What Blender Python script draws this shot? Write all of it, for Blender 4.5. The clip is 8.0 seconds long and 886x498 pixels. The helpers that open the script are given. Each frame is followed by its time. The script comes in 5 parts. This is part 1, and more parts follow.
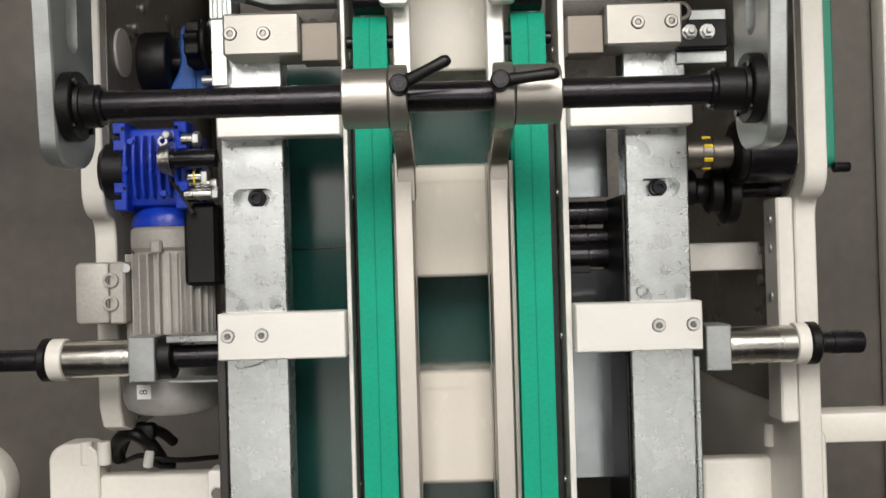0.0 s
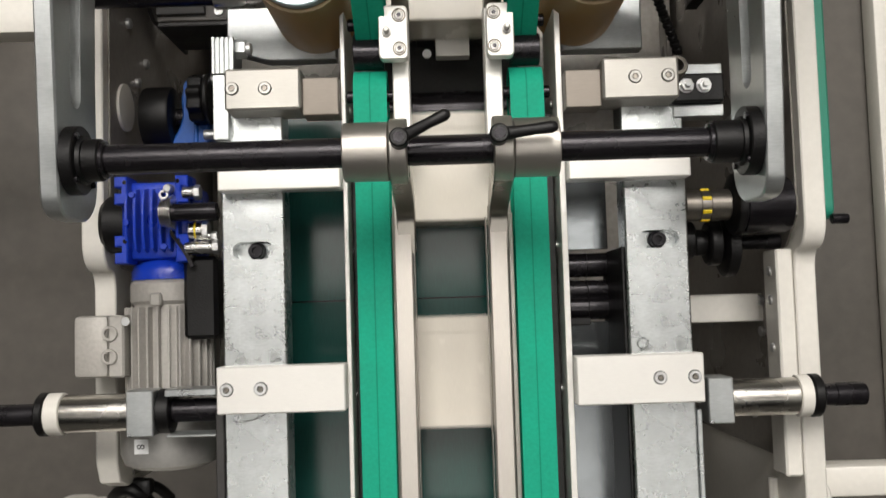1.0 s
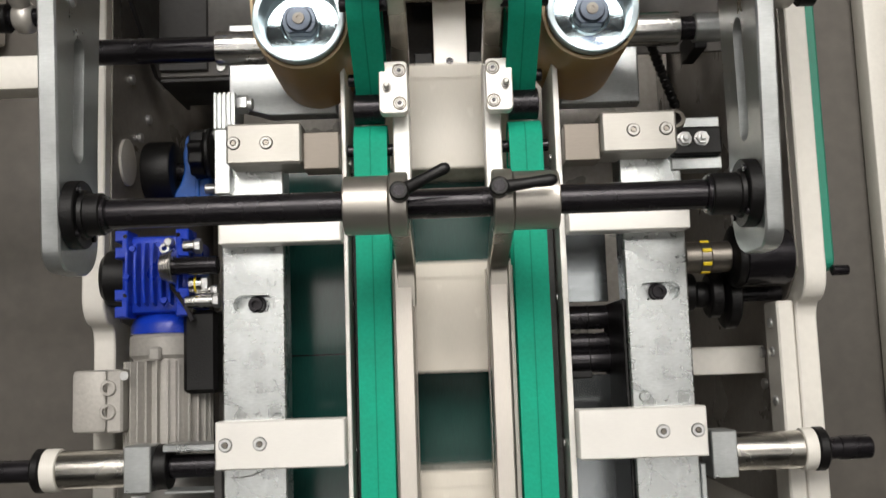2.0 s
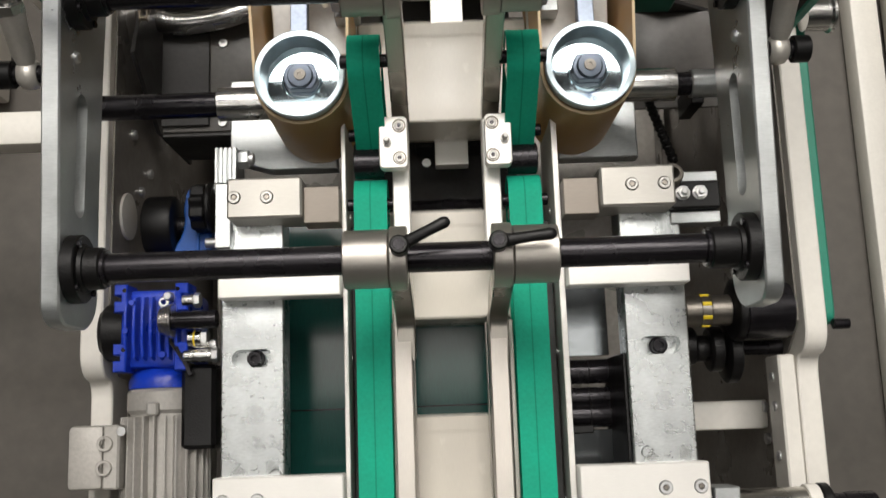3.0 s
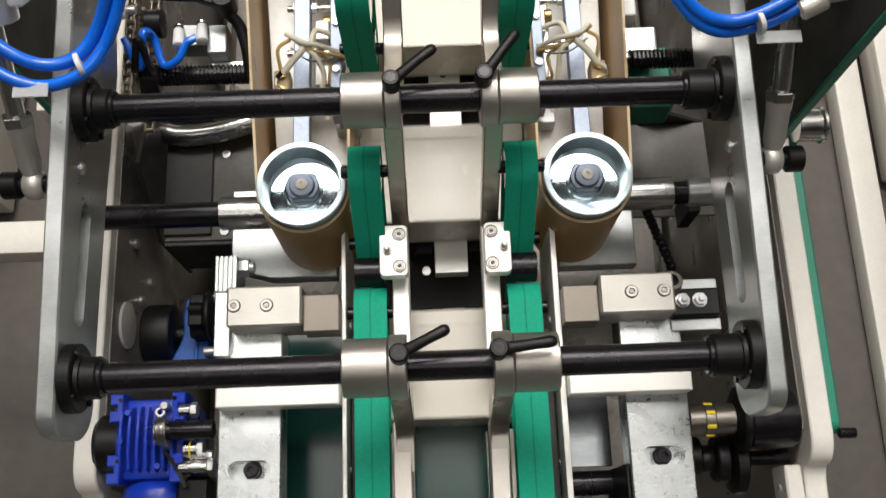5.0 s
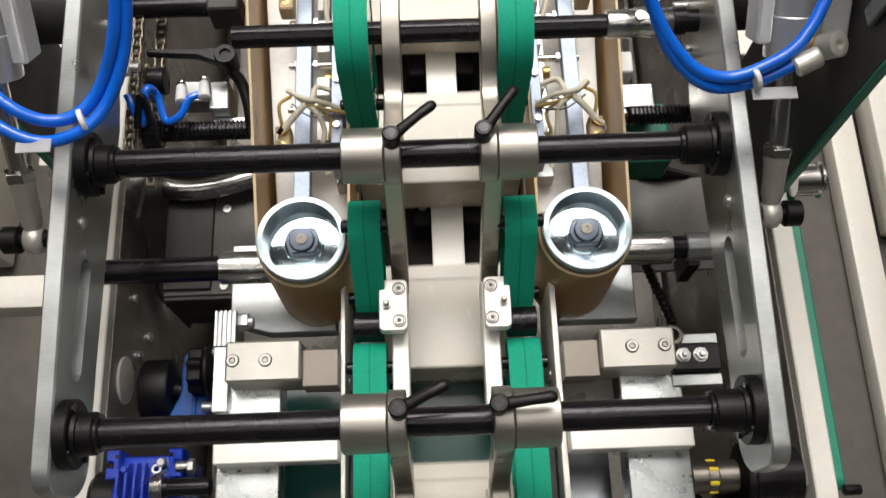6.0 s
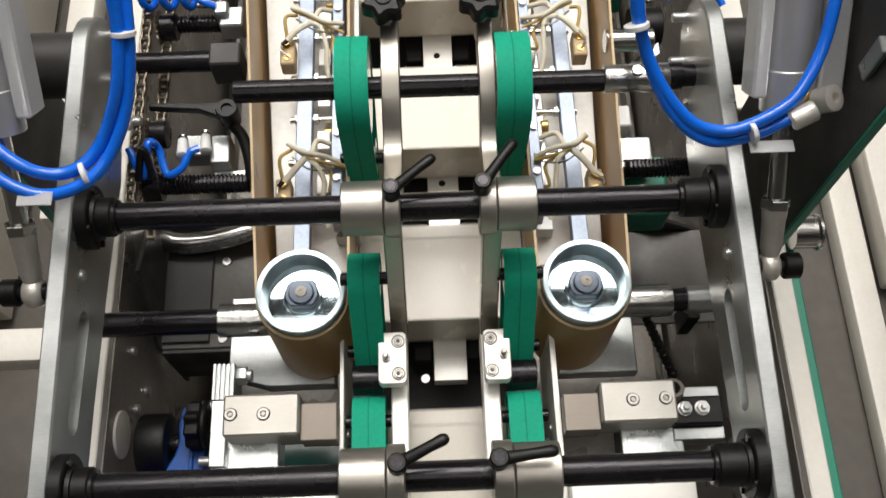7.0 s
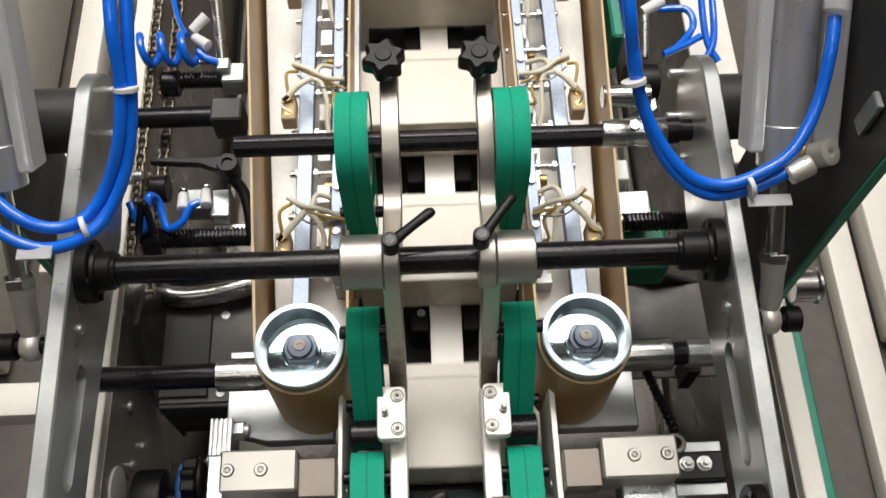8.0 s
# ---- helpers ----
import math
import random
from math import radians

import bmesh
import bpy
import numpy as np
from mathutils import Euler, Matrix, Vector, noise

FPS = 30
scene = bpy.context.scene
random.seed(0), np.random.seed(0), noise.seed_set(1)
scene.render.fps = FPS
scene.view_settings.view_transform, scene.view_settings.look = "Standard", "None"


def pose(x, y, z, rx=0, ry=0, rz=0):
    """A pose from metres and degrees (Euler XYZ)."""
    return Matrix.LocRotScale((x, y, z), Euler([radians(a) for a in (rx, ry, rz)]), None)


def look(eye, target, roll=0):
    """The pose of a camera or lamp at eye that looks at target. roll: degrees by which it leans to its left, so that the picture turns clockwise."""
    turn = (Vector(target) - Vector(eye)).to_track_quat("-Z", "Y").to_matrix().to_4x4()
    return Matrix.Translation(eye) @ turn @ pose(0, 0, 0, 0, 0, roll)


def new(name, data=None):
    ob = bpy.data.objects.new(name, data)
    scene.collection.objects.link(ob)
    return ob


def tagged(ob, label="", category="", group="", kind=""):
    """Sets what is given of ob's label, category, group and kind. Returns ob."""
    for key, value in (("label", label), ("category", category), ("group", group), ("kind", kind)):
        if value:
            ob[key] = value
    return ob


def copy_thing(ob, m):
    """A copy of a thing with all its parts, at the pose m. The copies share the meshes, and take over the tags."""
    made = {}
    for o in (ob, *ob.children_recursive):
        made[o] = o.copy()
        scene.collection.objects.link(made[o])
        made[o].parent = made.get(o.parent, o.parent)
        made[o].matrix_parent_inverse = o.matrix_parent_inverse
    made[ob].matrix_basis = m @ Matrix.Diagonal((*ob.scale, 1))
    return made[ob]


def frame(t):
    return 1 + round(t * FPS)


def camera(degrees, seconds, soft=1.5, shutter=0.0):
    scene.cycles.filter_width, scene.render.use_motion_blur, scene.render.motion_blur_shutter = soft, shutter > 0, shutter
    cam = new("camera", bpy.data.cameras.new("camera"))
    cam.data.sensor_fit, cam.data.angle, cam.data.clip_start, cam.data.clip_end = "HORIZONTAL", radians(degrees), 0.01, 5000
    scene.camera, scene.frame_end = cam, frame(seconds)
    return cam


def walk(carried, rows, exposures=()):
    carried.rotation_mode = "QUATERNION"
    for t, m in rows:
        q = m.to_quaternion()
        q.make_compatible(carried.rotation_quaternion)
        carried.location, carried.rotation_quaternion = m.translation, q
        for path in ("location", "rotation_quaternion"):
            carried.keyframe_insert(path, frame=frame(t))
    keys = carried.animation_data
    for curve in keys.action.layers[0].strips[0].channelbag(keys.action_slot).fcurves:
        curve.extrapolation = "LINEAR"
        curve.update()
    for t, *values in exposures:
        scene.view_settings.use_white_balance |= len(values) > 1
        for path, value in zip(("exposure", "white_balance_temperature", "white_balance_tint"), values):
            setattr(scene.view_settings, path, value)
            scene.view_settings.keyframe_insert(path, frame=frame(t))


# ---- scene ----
cam = camera(50.1, 8.0, soft=1.5, shutter=0.5)
EYE, TILT, TURN = 1.87, 0.5, -1.6
# seconds, then the degrees by which the camera has tilted up, swung and leaned since the start
ROWS = [
    (0.0, 0.0, 0.0, 0.0),
    (0.5, 1.549, 0.006, -0.077),
    (1.0, 3.164, 0.003, -0.15),
    (1.5, 4.758, 0.024, -0.262),
    (3.0, 9.605, 0.03, -0.385),
    (3.5, 11.25, 0.022, -0.412),
    (4.0, 12.878, 0.011, -0.437),
    (4.5, 14.484, 0.031, -0.461),
    (6.0, 19.407, 0.036, -0.507),
    (6.5, 20.99, 0.01, -0.476),
    (7.0, 22.582, 0.019, -0.547),
    (7.5, 24.224, 0.059, -0.594),
    (8.0, 25.816, -0.011, -0.581),
]
walk(cam, [(t, pose(0, 0, EYE, TILT, 0, TURN) @ pose(0, 0, 0, up, swing, lean)) for t, up, swing, lean in ROWS])

# ---- light ----
world = bpy.data.worlds.new("hall_air")
scene.world = world
world.use_nodes = True
world.node_tree.nodes["Background"].inputs[0].default_value = (0.8, 0.86, 1.0, 1)
world.node_tree.nodes["Background"].inputs[1].default_value = 0.15
scene.view_settings.exposure = 0.0


def area(name, eye, target, w, h, watts, colour):
    lamp = bpy.data.lights.new(name, "AREA")
    lamp.shape, lamp.size, lamp.size_y, lamp.energy, lamp.color = "RECTANGLE", w, h, watts, colour
    ob = new(name, lamp)
    ob.matrix_world = look(eye, target)
    return ob


# ceiling lights: middle x and y, width, depth
# the pair at x -3.2 and 3.2 is unseen, added as side fill
LAMPS = [(0.0, 1.30, 3.0, 0.56), (0.0, 2.06, 3.0, 0.84), (0.0, 3.2, 3.0, 0.9), (-3.2, 1.6, 0.6, 2.4), (3.2, 1.6, 0.6, 2.4), (0.0, -0.95, 3.0, 0.8), (0.0, 0.34, 3.0, 0.42)]
for (lx, ly, lw, lh), watts in zip(LAMPS, (36, 106, 82, 4, 14, 7, 8)):
    area("hall_and_fill_light", (lx, ly, 4.87), (lx, ly + 0.0001, 1.0), lw, lh, watts, (1.0, 0.955, 0.90))

# ---- materials ----


def mat(name, base, rough=0.5, metal=0.0, grain=0.0, scale=40.0, bump=0.0, stretch=(1, 1, 1), wear=0.0, coat=0.0, vary=0.0, emit=0.0, spec=0.5, clear=0.0):
    """A principled surface with two scales of noise: a fine grain and broad stains."""
    m = bpy.data.materials.new(name)
    m.use_nodes = True
    n, l = m.node_tree.nodes, m.node_tree.links
    p = n["Principled BSDF"]
    p.inputs["Base Color"].default_value = (*base, 1)
    p.inputs["Roughness"].default_value, p.inputs["Metallic"].default_value = rough, metal
    p.inputs["Coat Weight"].default_value, p.inputs["Specular IOR Level"].default_value = coat, spec
    p.inputs["Transmission Weight"].default_value = clear
    if emit:
        p.inputs["Emission Color"].default_value = (*base, 1)
        p.inputs["Emission Strength"].default_value = emit
        return m
    tc = n.new("ShaderNodeTexCoord")
    mp = n.new("ShaderNodeMapping")
    mp.inputs["Scale"].default_value = stretch
    l.new(tc.outputs["Object"], mp.inputs["Vector"])
    fine, broad = n.new("ShaderNodeTexNoise"), n.new("ShaderNodeTexNoise")
    fine.inputs["Scale"].default_value, fine.inputs["Detail"].default_value = scale * 10, 6
    broad.inputs["Scale"].default_value, broad.inputs["Detail"].default_value = scale, 5
    l.new(mp.outputs[0], fine.inputs["Vector"])
    l.new(tc.outputs["Object"], broad.inputs["Vector"])
    add = n.new("ShaderNodeMath")
    add.operation = "ADD"
    l.new(fine.outputs["Fac"], add.inputs[0])
    l.new(broad.outputs["Fac"], add.inputs[1])
    if grain:
        ramp = n.new("ShaderNodeMapRange")
        ramp.inputs["From Min"].default_value, ramp.inputs["From Max"].default_value = 0.6, 1.4
        ramp.inputs["To Min"].default_value, ramp.inputs["To Max"].default_value = 1 - grain, 1 + grain
        l.new(add.outputs[0], ramp.inputs["Value"])
        mul = n.new("ShaderNodeVectorMath")
        mul.operation = "SCALE"
        mul.inputs[0].default_value = base
        l.new(ramp.outputs[0], mul.inputs["Scale"])
        out = mul.outputs[0]
        if vary:
            info = n.new("ShaderNodeObjectInfo")
            r2 = n.new("ShaderNodeMapRange")
            r2.inputs["To Min"].default_value, r2.inputs["To Max"].default_value = 1 - vary, 1 + vary
            l.new(info.outputs["Random"], r2.inputs["Value"])
            mul2 = n.new("ShaderNodeVectorMath")
            mul2.operation = "SCALE"
            l.new(out, mul2.inputs[0])
            l.new(r2.outputs[0], mul2.inputs["Scale"])
            out = mul2.outputs[0]
        l.new(out, p.inputs["Base Color"])
    if wear:
        rr = n.new("ShaderNodeMapRange")
        rr.inputs["From Min"].default_value, rr.inputs["From Max"].default_value = 0.35, 0.65
        rr.inputs["To Min"].default_value, rr.inputs["To Max"].default_value = max(0.03, rough - wear), rough + wear
        l.new(broad.outputs["Fac"], rr.inputs["Value"])
        l.new(rr.outputs[0], p.inputs["Roughness"])
    if bump:
        bp = n.new("ShaderNodeBump")
        bp.inputs["Strength"].default_value, bp.inputs["Distance"].default_value = bump, 0.001
        l.new(fine.outputs["Fac"], bp.inputs["Height"])
        l.new(bp.outputs[0], p.inputs["Normal"])
    return m




def spangled(name, base, scale, metal, low, high):
    """Zinc plating: cloudy patches that differ in gloss and shade, and fine crossing scratches."""
    m = mat(name, base, 0.36, metal, 0.12, 16, 0.10, (1, 5, 5), 0.0)
    n, l = m.node_tree.nodes, m.node_tree.links
    p = n["Principled BSDF"]
    tc = n.new("ShaderNodeTexCoord")
    cloud, fleck, streak = (n.new("ShaderNodeTexNoise") for _ in range(3))
    for node, sc, detail in ((cloud, scale, 8), (fleck, scale * 9, 4), (streak, scale * 2, 5)):
        node.inputs["Scale"].default_value, node.inputs["Detail"].default_value = sc, detail
    mp = n.new("ShaderNodeMapping")
    mp.inputs["Scale"].default_value, mp.inputs["Rotation"].default_value = (9, 0.8, 1), (0, 0, 0.4)
    l.new(tc.outputs["Object"], mp.inputs["Vector"])
    l.new(tc.outputs["Object"], cloud.inputs["Vector"])
    l.new(tc.outputs["Object"], fleck.inputs["Vector"])
    l.new(mp.outputs[0], streak.inputs["Vector"])
    mix = n.new("ShaderNodeMath")
    mix.operation = "MULTIPLY_ADD"
    mix.inputs[1].default_value = 0.30
    l.new(fleck.outputs["Fac"], mix.inputs[0])
    l.new(cloud.outputs["Fac"], mix.inputs[2])
    gloss = n.new("ShaderNodeMapRange")
    gloss.inputs["From Min"].default_value, gloss.inputs["From Max"].default_value = 0.45, 0.85
    gloss.inputs["To Min"].default_value, gloss.inputs["To Max"].default_value = low, high
    l.new(mix.outputs[0], gloss.inputs["Value"])
    l.new(gloss.outputs[0], p.inputs["Roughness"])
    old = p.inputs["Base Color"].links[0].from_socket
    shade = n.new("ShaderNodeMapRange")
    shade.inputs["From Min"].default_value, shade.inputs["From Max"].default_value = 0.45, 0.85
    shade.inputs["To Min"].default_value, shade.inputs["To Max"].default_value = 0.86, 1.10
    l.new(mix.outputs[0], shade.inputs["Value"])
    mul = n.new("ShaderNodeVectorMath")
    mul.operation = "SCALE"
    l.new(old, mul.inputs[0])
    l.new(shade.outputs[0], mul.inputs["Scale"])
    l.new(mul.outputs[0], p.inputs["Base Color"])
    bp = n.new("ShaderNodeBump")
    bp.inputs["Strength"].default_value, bp.inputs["Distance"].default_value = 0.02, 0.001
    l.new(streak.outputs["Fac"], bp.inputs["Height"])
    l.new(bp.outputs[0], p.inputs["Normal"])
    return m


ZINC = spangled("zinc_plated_steel", (0.47, 0.49, 0.49), 22, 0.82, 0.26, 0.42)
BEAMZINC = spangled("worn_zinc_beam", (0.50, 0.52, 0.52), 44, 0.96, 0.235, 0.335)
CUPNUT = mat("blue_grey_nut", (0.11, 0.13, 0.165), 0.34, 0.8, 0.12, 40)
BLOCKARM = mat("dull_block_arm", (0.23, 0.20, 0.17), 0.5, 0.4, 0.12, 14, 0.08, (1, 20, 20), 0.06)
SHEET = mat("grey_steel_sheet", (0.21, 0.225, 0.235), 0.18, 0.95, 0.16, 14, 0.03, (1, 1, 1), 0.06)
STEEL = mat("ground_steel_tube", (0.56, 0.54, 0.50), 0.27, 1.0, 0.08, 20, 0.05, (30, 1, 1), 0.06)
BLOCKM = mat("milled_aluminium_block", (0.40, 0.385, 0.355), 0.46, 0.7, 0.10, 14, 0.08, (1, 20, 20), 0.06)
CUPZINC = mat("blue_zinc_cup", (0.46, 0.54, 0.575), 0.36, 0.75, 0.10, 24, 0.04, (1, 1, 1), 0.05)
ALU = mat("brushed_aluminium", (0.43, 0.405, 0.37), 0.40, 0.9, 0.10, 12, 0.12, (1, 30, 30), 0.08)
ARM = mat("bronzed_aluminium_arm", (0.40, 0.375, 0.335), 0.30, 1.0, 0.10, 12, 0.08, (30, 1, 1), 0.06)
ALU_L = mat("anodised_aluminium", (0.62, 0.58, 0.53), 0.42, 0.75, 0.10, 12, 0.12, (30, 1, 30), 0.08)
CHROME = mat("polished_steel", (0.66, 0.65, 0.63), 0.25, 1.0, 0.06, 20, 0.03, (1, 30, 30), 0.07)
NICKEL = mat("nickel_plated_brass", (0.64, 0.61, 0.56), 0.33, 0.5, 0.08, 40)
BOLT = mat("zinc_bolt", (0.66, 0.66, 0.66), 0.34, 0.85, 0.1, 60)
SHAFT = mat("black_oxide_steel", (0.022, 0.020, 0.023), 0.24, 0.6, 0.2, 25, 0.05, (1, 20, 20), 0.1)
BLACK = mat("black_plastic", (0.005, 0.0046, 0.0048), 0.42, 0.0, 0.2, 50, 0.25, spec=0.32)
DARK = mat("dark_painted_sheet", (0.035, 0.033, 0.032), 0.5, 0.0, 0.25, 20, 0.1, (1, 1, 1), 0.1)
COVER = mat("grey_brown_painted_sheet", (0.105, 0.096, 0.088), 0.42, 0.0, 0.2, 14, 0.1, (1, 1, 1), 0.1)
WHITE = mat("white_powder_coat", (0.80, 0.77, 0.71), 0.42, 0.0, 0.05, 15, 0.12, (1, 1, 1), 0.06)
CREAM = mat("white_machined_bar", (0.80, 0.78, 0.74), 0.34, 0.25, 0.05, 15, 0.1, (1, 12, 12), 0.06)
GREEN = mat("green_rubber_belt", (0.010, 0.36, 0.225), 0.72, 0.0, 0.12, 30, 0.15, (1, 1, 1), 0.05, spec=0.22)
SEAM = mat("green_rubber_seam", (0.006, 0.24, 0.145), 0.75, 0.0, 0.15, 30, 0.2, spec=0.2)
BED = mat("dark_green_conveyor_belt", (0.010, 0.060, 0.050), 0.15, 0.0, 0.25, 8, 0.04, (20, 1, 1), 0.04)
TEAL = mat("teal_painted_panel", (0.02, 0.24, 0.16), 0.45, 0.0, 0.08, 15)
TAN = mat("tan_fabric_belt", (0.50, 0.31, 0.125), 0.40, 0.0, 0.24, 20, 0.2, (1, 1, 25), 0.06)
TANEDGE = mat("pale_belt_edge", (0.62, 0.47, 0.28), 0.6, 0.0, 0.12, 30)
BOARD = mat("white_cartonboard", (0.68, 0.635, 0.555), 0.24, 0.0, 0.06, 14, 0.10, (12, 1, 1), 0.07)
BLUE = mat("blue_gearbox_paint", (0.008, 0.045, 0.48), 0.32, 0.0, 0.14, 25, 0.2, (1, 1, 1), 0.08)
BLUE2 = mat("blue_bracket_paint", (0.012, 0.10, 0.42), 0.42, 0.0, 0.12, 25, 0.15)
HOSE = mat("blue_air_hose", (0.006, 0.15, 0.80), 0.22, 0.0, 0.08, 20, 0.0, (1, 1, 1), 0.05, 0.4)
MOTOR = mat("grey_cast_motor", (0.44, 0.42, 0.39), 0.5, 0.25, 0.14, 25, 0.35)
FAN = mat("grey_fan_cover", (0.40, 0.39, 0.37), 0.38, 0.4, 0.14, 15, 0.1)
CABLE = mat("cream_cable", (0.80, 0.74, 0.59), 0.5, 0.0, 0.12, 60)
YELLOW = mat("yellow_wire", (0.52, 0.36, 0.12), 0.5, 0.0, 0.15, 60)
CERAMIC = mat("tan_terminal_block", (0.52, 0.38, 0.22), 0.6, 0.0, 0.12, 60, 0.2)
BRASS = mat("brass", (0.62, 0.42, 0.14), 0.3, 1.0, 0.1, 60)
COPPER = mat("yellow_coupling_spider", (0.80, 0.60, 0.02), 0.5, 0.0, 0.1, 60)
TAG = mat("white_label_tag", (0.75, 0.75, 0.75), 0.5, 0.0, 0.05, 40)
CLEAR = mat("frosted_plastic", (0.80, 0.81, 0.83), 0.28, 0.0, 0.06, 30, clear=0.55)
CHAIN = mat("oiled_chain_steel", (0.20, 0.17, 0.13), 0.35, 0.9, 0.3, 80)
ALUTUBE = mat("grey_cylinder_tube", (0.56, 0.56, 0.58), 0.32, 0.6, 0.08, 15, 0.05, (30, 1, 1), 0.05)
FLOOR = mat("concrete_floor", (0.108, 0.097, 0.085), 0.55, 0.0, 0.22, 3, 0.2, (1, 1, 1), 0.1)
WALLM = mat("hall_wall_paint", (0.45, 0.44, 0.41), 0.7, 0.0, 0.06, 2, 0.1)
CEIL = mat("hall_ceiling_paint", (0.12, 0.125, 0.13), 0.8, 0.0, 0.06, 2, 0.1)
GLOW = mat("lamp_diffuser", (1.0, 0.97, 0.92), 0.5, emit=1.2)
LINER = mat("dark_steel_liner", (0.29, 0.27, 0.245), 0.36, 0.35, 0.2, 12, 0.05, (1, 1, 1), 0.12)
PALE = mat("pale_grey_plate", (0.72, 0.71, 0.68), 0.42, 0.1, 0.1, 20, 0.1)
SCREW = mat("screw_steel", (0.36, 0.35, 0.33), 0.42, 0.85, 0.15, 60)
GUNMETAL = mat("machined_dark_steel", (0.22, 0.20, 0.175), 0.36, 0.9, 0.15, 40, 0.06)
MIRROR = mat("mirror_zinc_cup", (0.54, 0.64, 0.69), 0.08, 1.0, 0.04, 20, 0.0, (1, 1, 1), 0.02)
STRIP = mat("bluish_zinc_strip", (0.33, 0.38, 0.47), 0.46, 0.6, 0.18, 25, 0.08)
INK = mat("grey_print", (0.06, 0.06, 0.06), 0.6, 0.0, 0.05, 40)

# ---- building helpers ----
ROOT = {}


def thing(name, at, label, category, group="", kind=""):
    ob = tagged(new(name), label, category, group, kind)
    ob.empty_display_size = 0.02
    ob.location = at
    ROOT[ob] = Vector(at)
    return ob


def part(name, bm, material, parent=None, label="", smooth=35):
    """Links a bmesh, drawn in world places, as one mesh under its thing or part."""
    at = ROOT.get(parent, Vector((0, 0, 0)))
    bmesh.ops.translate(bm, verts=bm.verts, vec=-at)
    me = bpy.data.meshes.new(name)
    bm.normal_update()
    bm.to_mesh(me)
    bm.free()
    me.materials.append(material)
    me.shade_smooth()
    me.set_sharp_from_angle(angle=radians(smooth))
    ob = new(name, me)
    if parent is not None:
        ob.parent = parent
        ROOT[ob] = at
    if label:
        ob["label"] = label
    return ob


def whole(name, bm, material, label, category, group="", kind=""):
    """A thing that is a single mesh."""
    return tagged(part(name, bm, material), label, category, group, kind)


def join(bm, other):
    me = bpy.data.meshes.new("t")
    other.to_mesh(me)
    other.free()
    bm.from_mesh(me)
    bpy.data.meshes.remove(me)
    return bm


def box(x0, x1, y0, y1, z0, z1, bevel=0.001, bm=None, seg=1):
    b = bmesh.new()
    bmesh.ops.create_cube(b, size=1, matrix=Matrix.Translation(((x0 + x1) / 2, (y0 + y1) / 2, (z0 + z1) / 2)) @ Matrix.Diagonal((abs(x1 - x0), abs(y1 - y0), abs(z1 - z0), 1)))
    if bevel:
        bmesh.ops.bevel(b, geom=b.edges[:], offset=bevel, segments=seg, profile=0.5, affect="EDGES")
    return b if bm is None else join(bm, b)


def basis(d):
    return Vector(d).to_track_quat("Z", "Y").to_matrix().to_4x4()


def lathe(p, axis, profile, seg=32, bm=None, caps=True):
    """Turns a profile of (distance along the axis, radius) about the axis from p."""
    b = bm or bmesh.new()
    m = Matrix.Translation(p) @ basis(axis)
    rings = []
    for h, r in profile:
        rings.append([b.verts.new(m @ Vector((r * math.cos(2 * math.pi * k / seg), r * math.sin(2 * math.pi * k / seg), h))) for k in range(seg)])
    for a, c in zip(rings, rings[1:]):
        for k in range(seg):
            b.faces.new((a[k], a[(k + 1) % seg], c[(k + 1) % seg], c[k]))
    if caps:
        b.faces.new(rings[0][::-1])
        b.faces.new(rings[-1])
    return b


def rod(p0, p1, r, seg=24, ch=0.0008, bm=None):
    d = Vector(p1) - Vector(p0)
    h = d.length
    ch = min(ch, r * 0.4)
    return lathe(p0, d, [(0, r - ch), (ch, r), (h - ch, r), (h, r - ch)], seg, bm)


def pipe(p0, p1, r, inner, seg=28, bm=None):
    d = Vector(p1) - Vector(p0)
    h, c = d.length, 0.0008
    b = lathe(p0, d, [(0, inner), (0, r - c), (c, r), (h - c, r), (h, r - c), (h, inner), (0, inner)], seg, bm, caps=False)
    bmesh.ops.remove_doubles(b, verts=b.verts, dist=1e-6)
    return b


def smoothed(points, n=8):
    """A Catmull-Rom line through the points."""
    p = [Vector(q) for q in points]
    p = [p[0] * 2 - p[1], *p, p[-1] * 2 - p[-2]]
    out = []
    for i in range(1, len(p) - 2):
        a, b, c, d = p[i - 1:i + 3]
        for k in range(n):
            t = k / n
            out.append(0.5 * (2 * b + (c - a) * t + (2 * a - 5 * b + 4 * c - d) * t * t + (3 * b - a - 3 * c + d) * t ** 3))
    out.append(p[-2])
    return out


def hose(points, r, seg=10, n=8, bm=None, curved=True):
    """A round hose or wire along a line."""
    b = bm or bmesh.new()
    line = smoothed(points, n) if curved else [Vector(q) for q in points]
    rings, up = [], None
    for i, q in enumerate(line):
        d = (line[min(i + 1, len(line) - 1)] - line[max(i - 1, 0)]).normalized()
        if up is None:
            up = d.orthogonal().normalized()
        up = (up - d * up.dot(d)).normalized()
        side = d.cross(up)
        rings.append([b.verts.new(q + r * (math.cos(2 * math.pi * k / seg) * up + math.sin(2 * math.pi * k / seg) * side)) for k in range(seg)])
    for a, c in zip(rings, rings[1:]):
        for k in range(seg):
            b.faces.new((a[k], a[(k + 1) % seg], c[(k + 1) % seg], c[k]))
    b.faces.new(rings[0][::-1])
    b.faces.new(rings[-1])
    return b


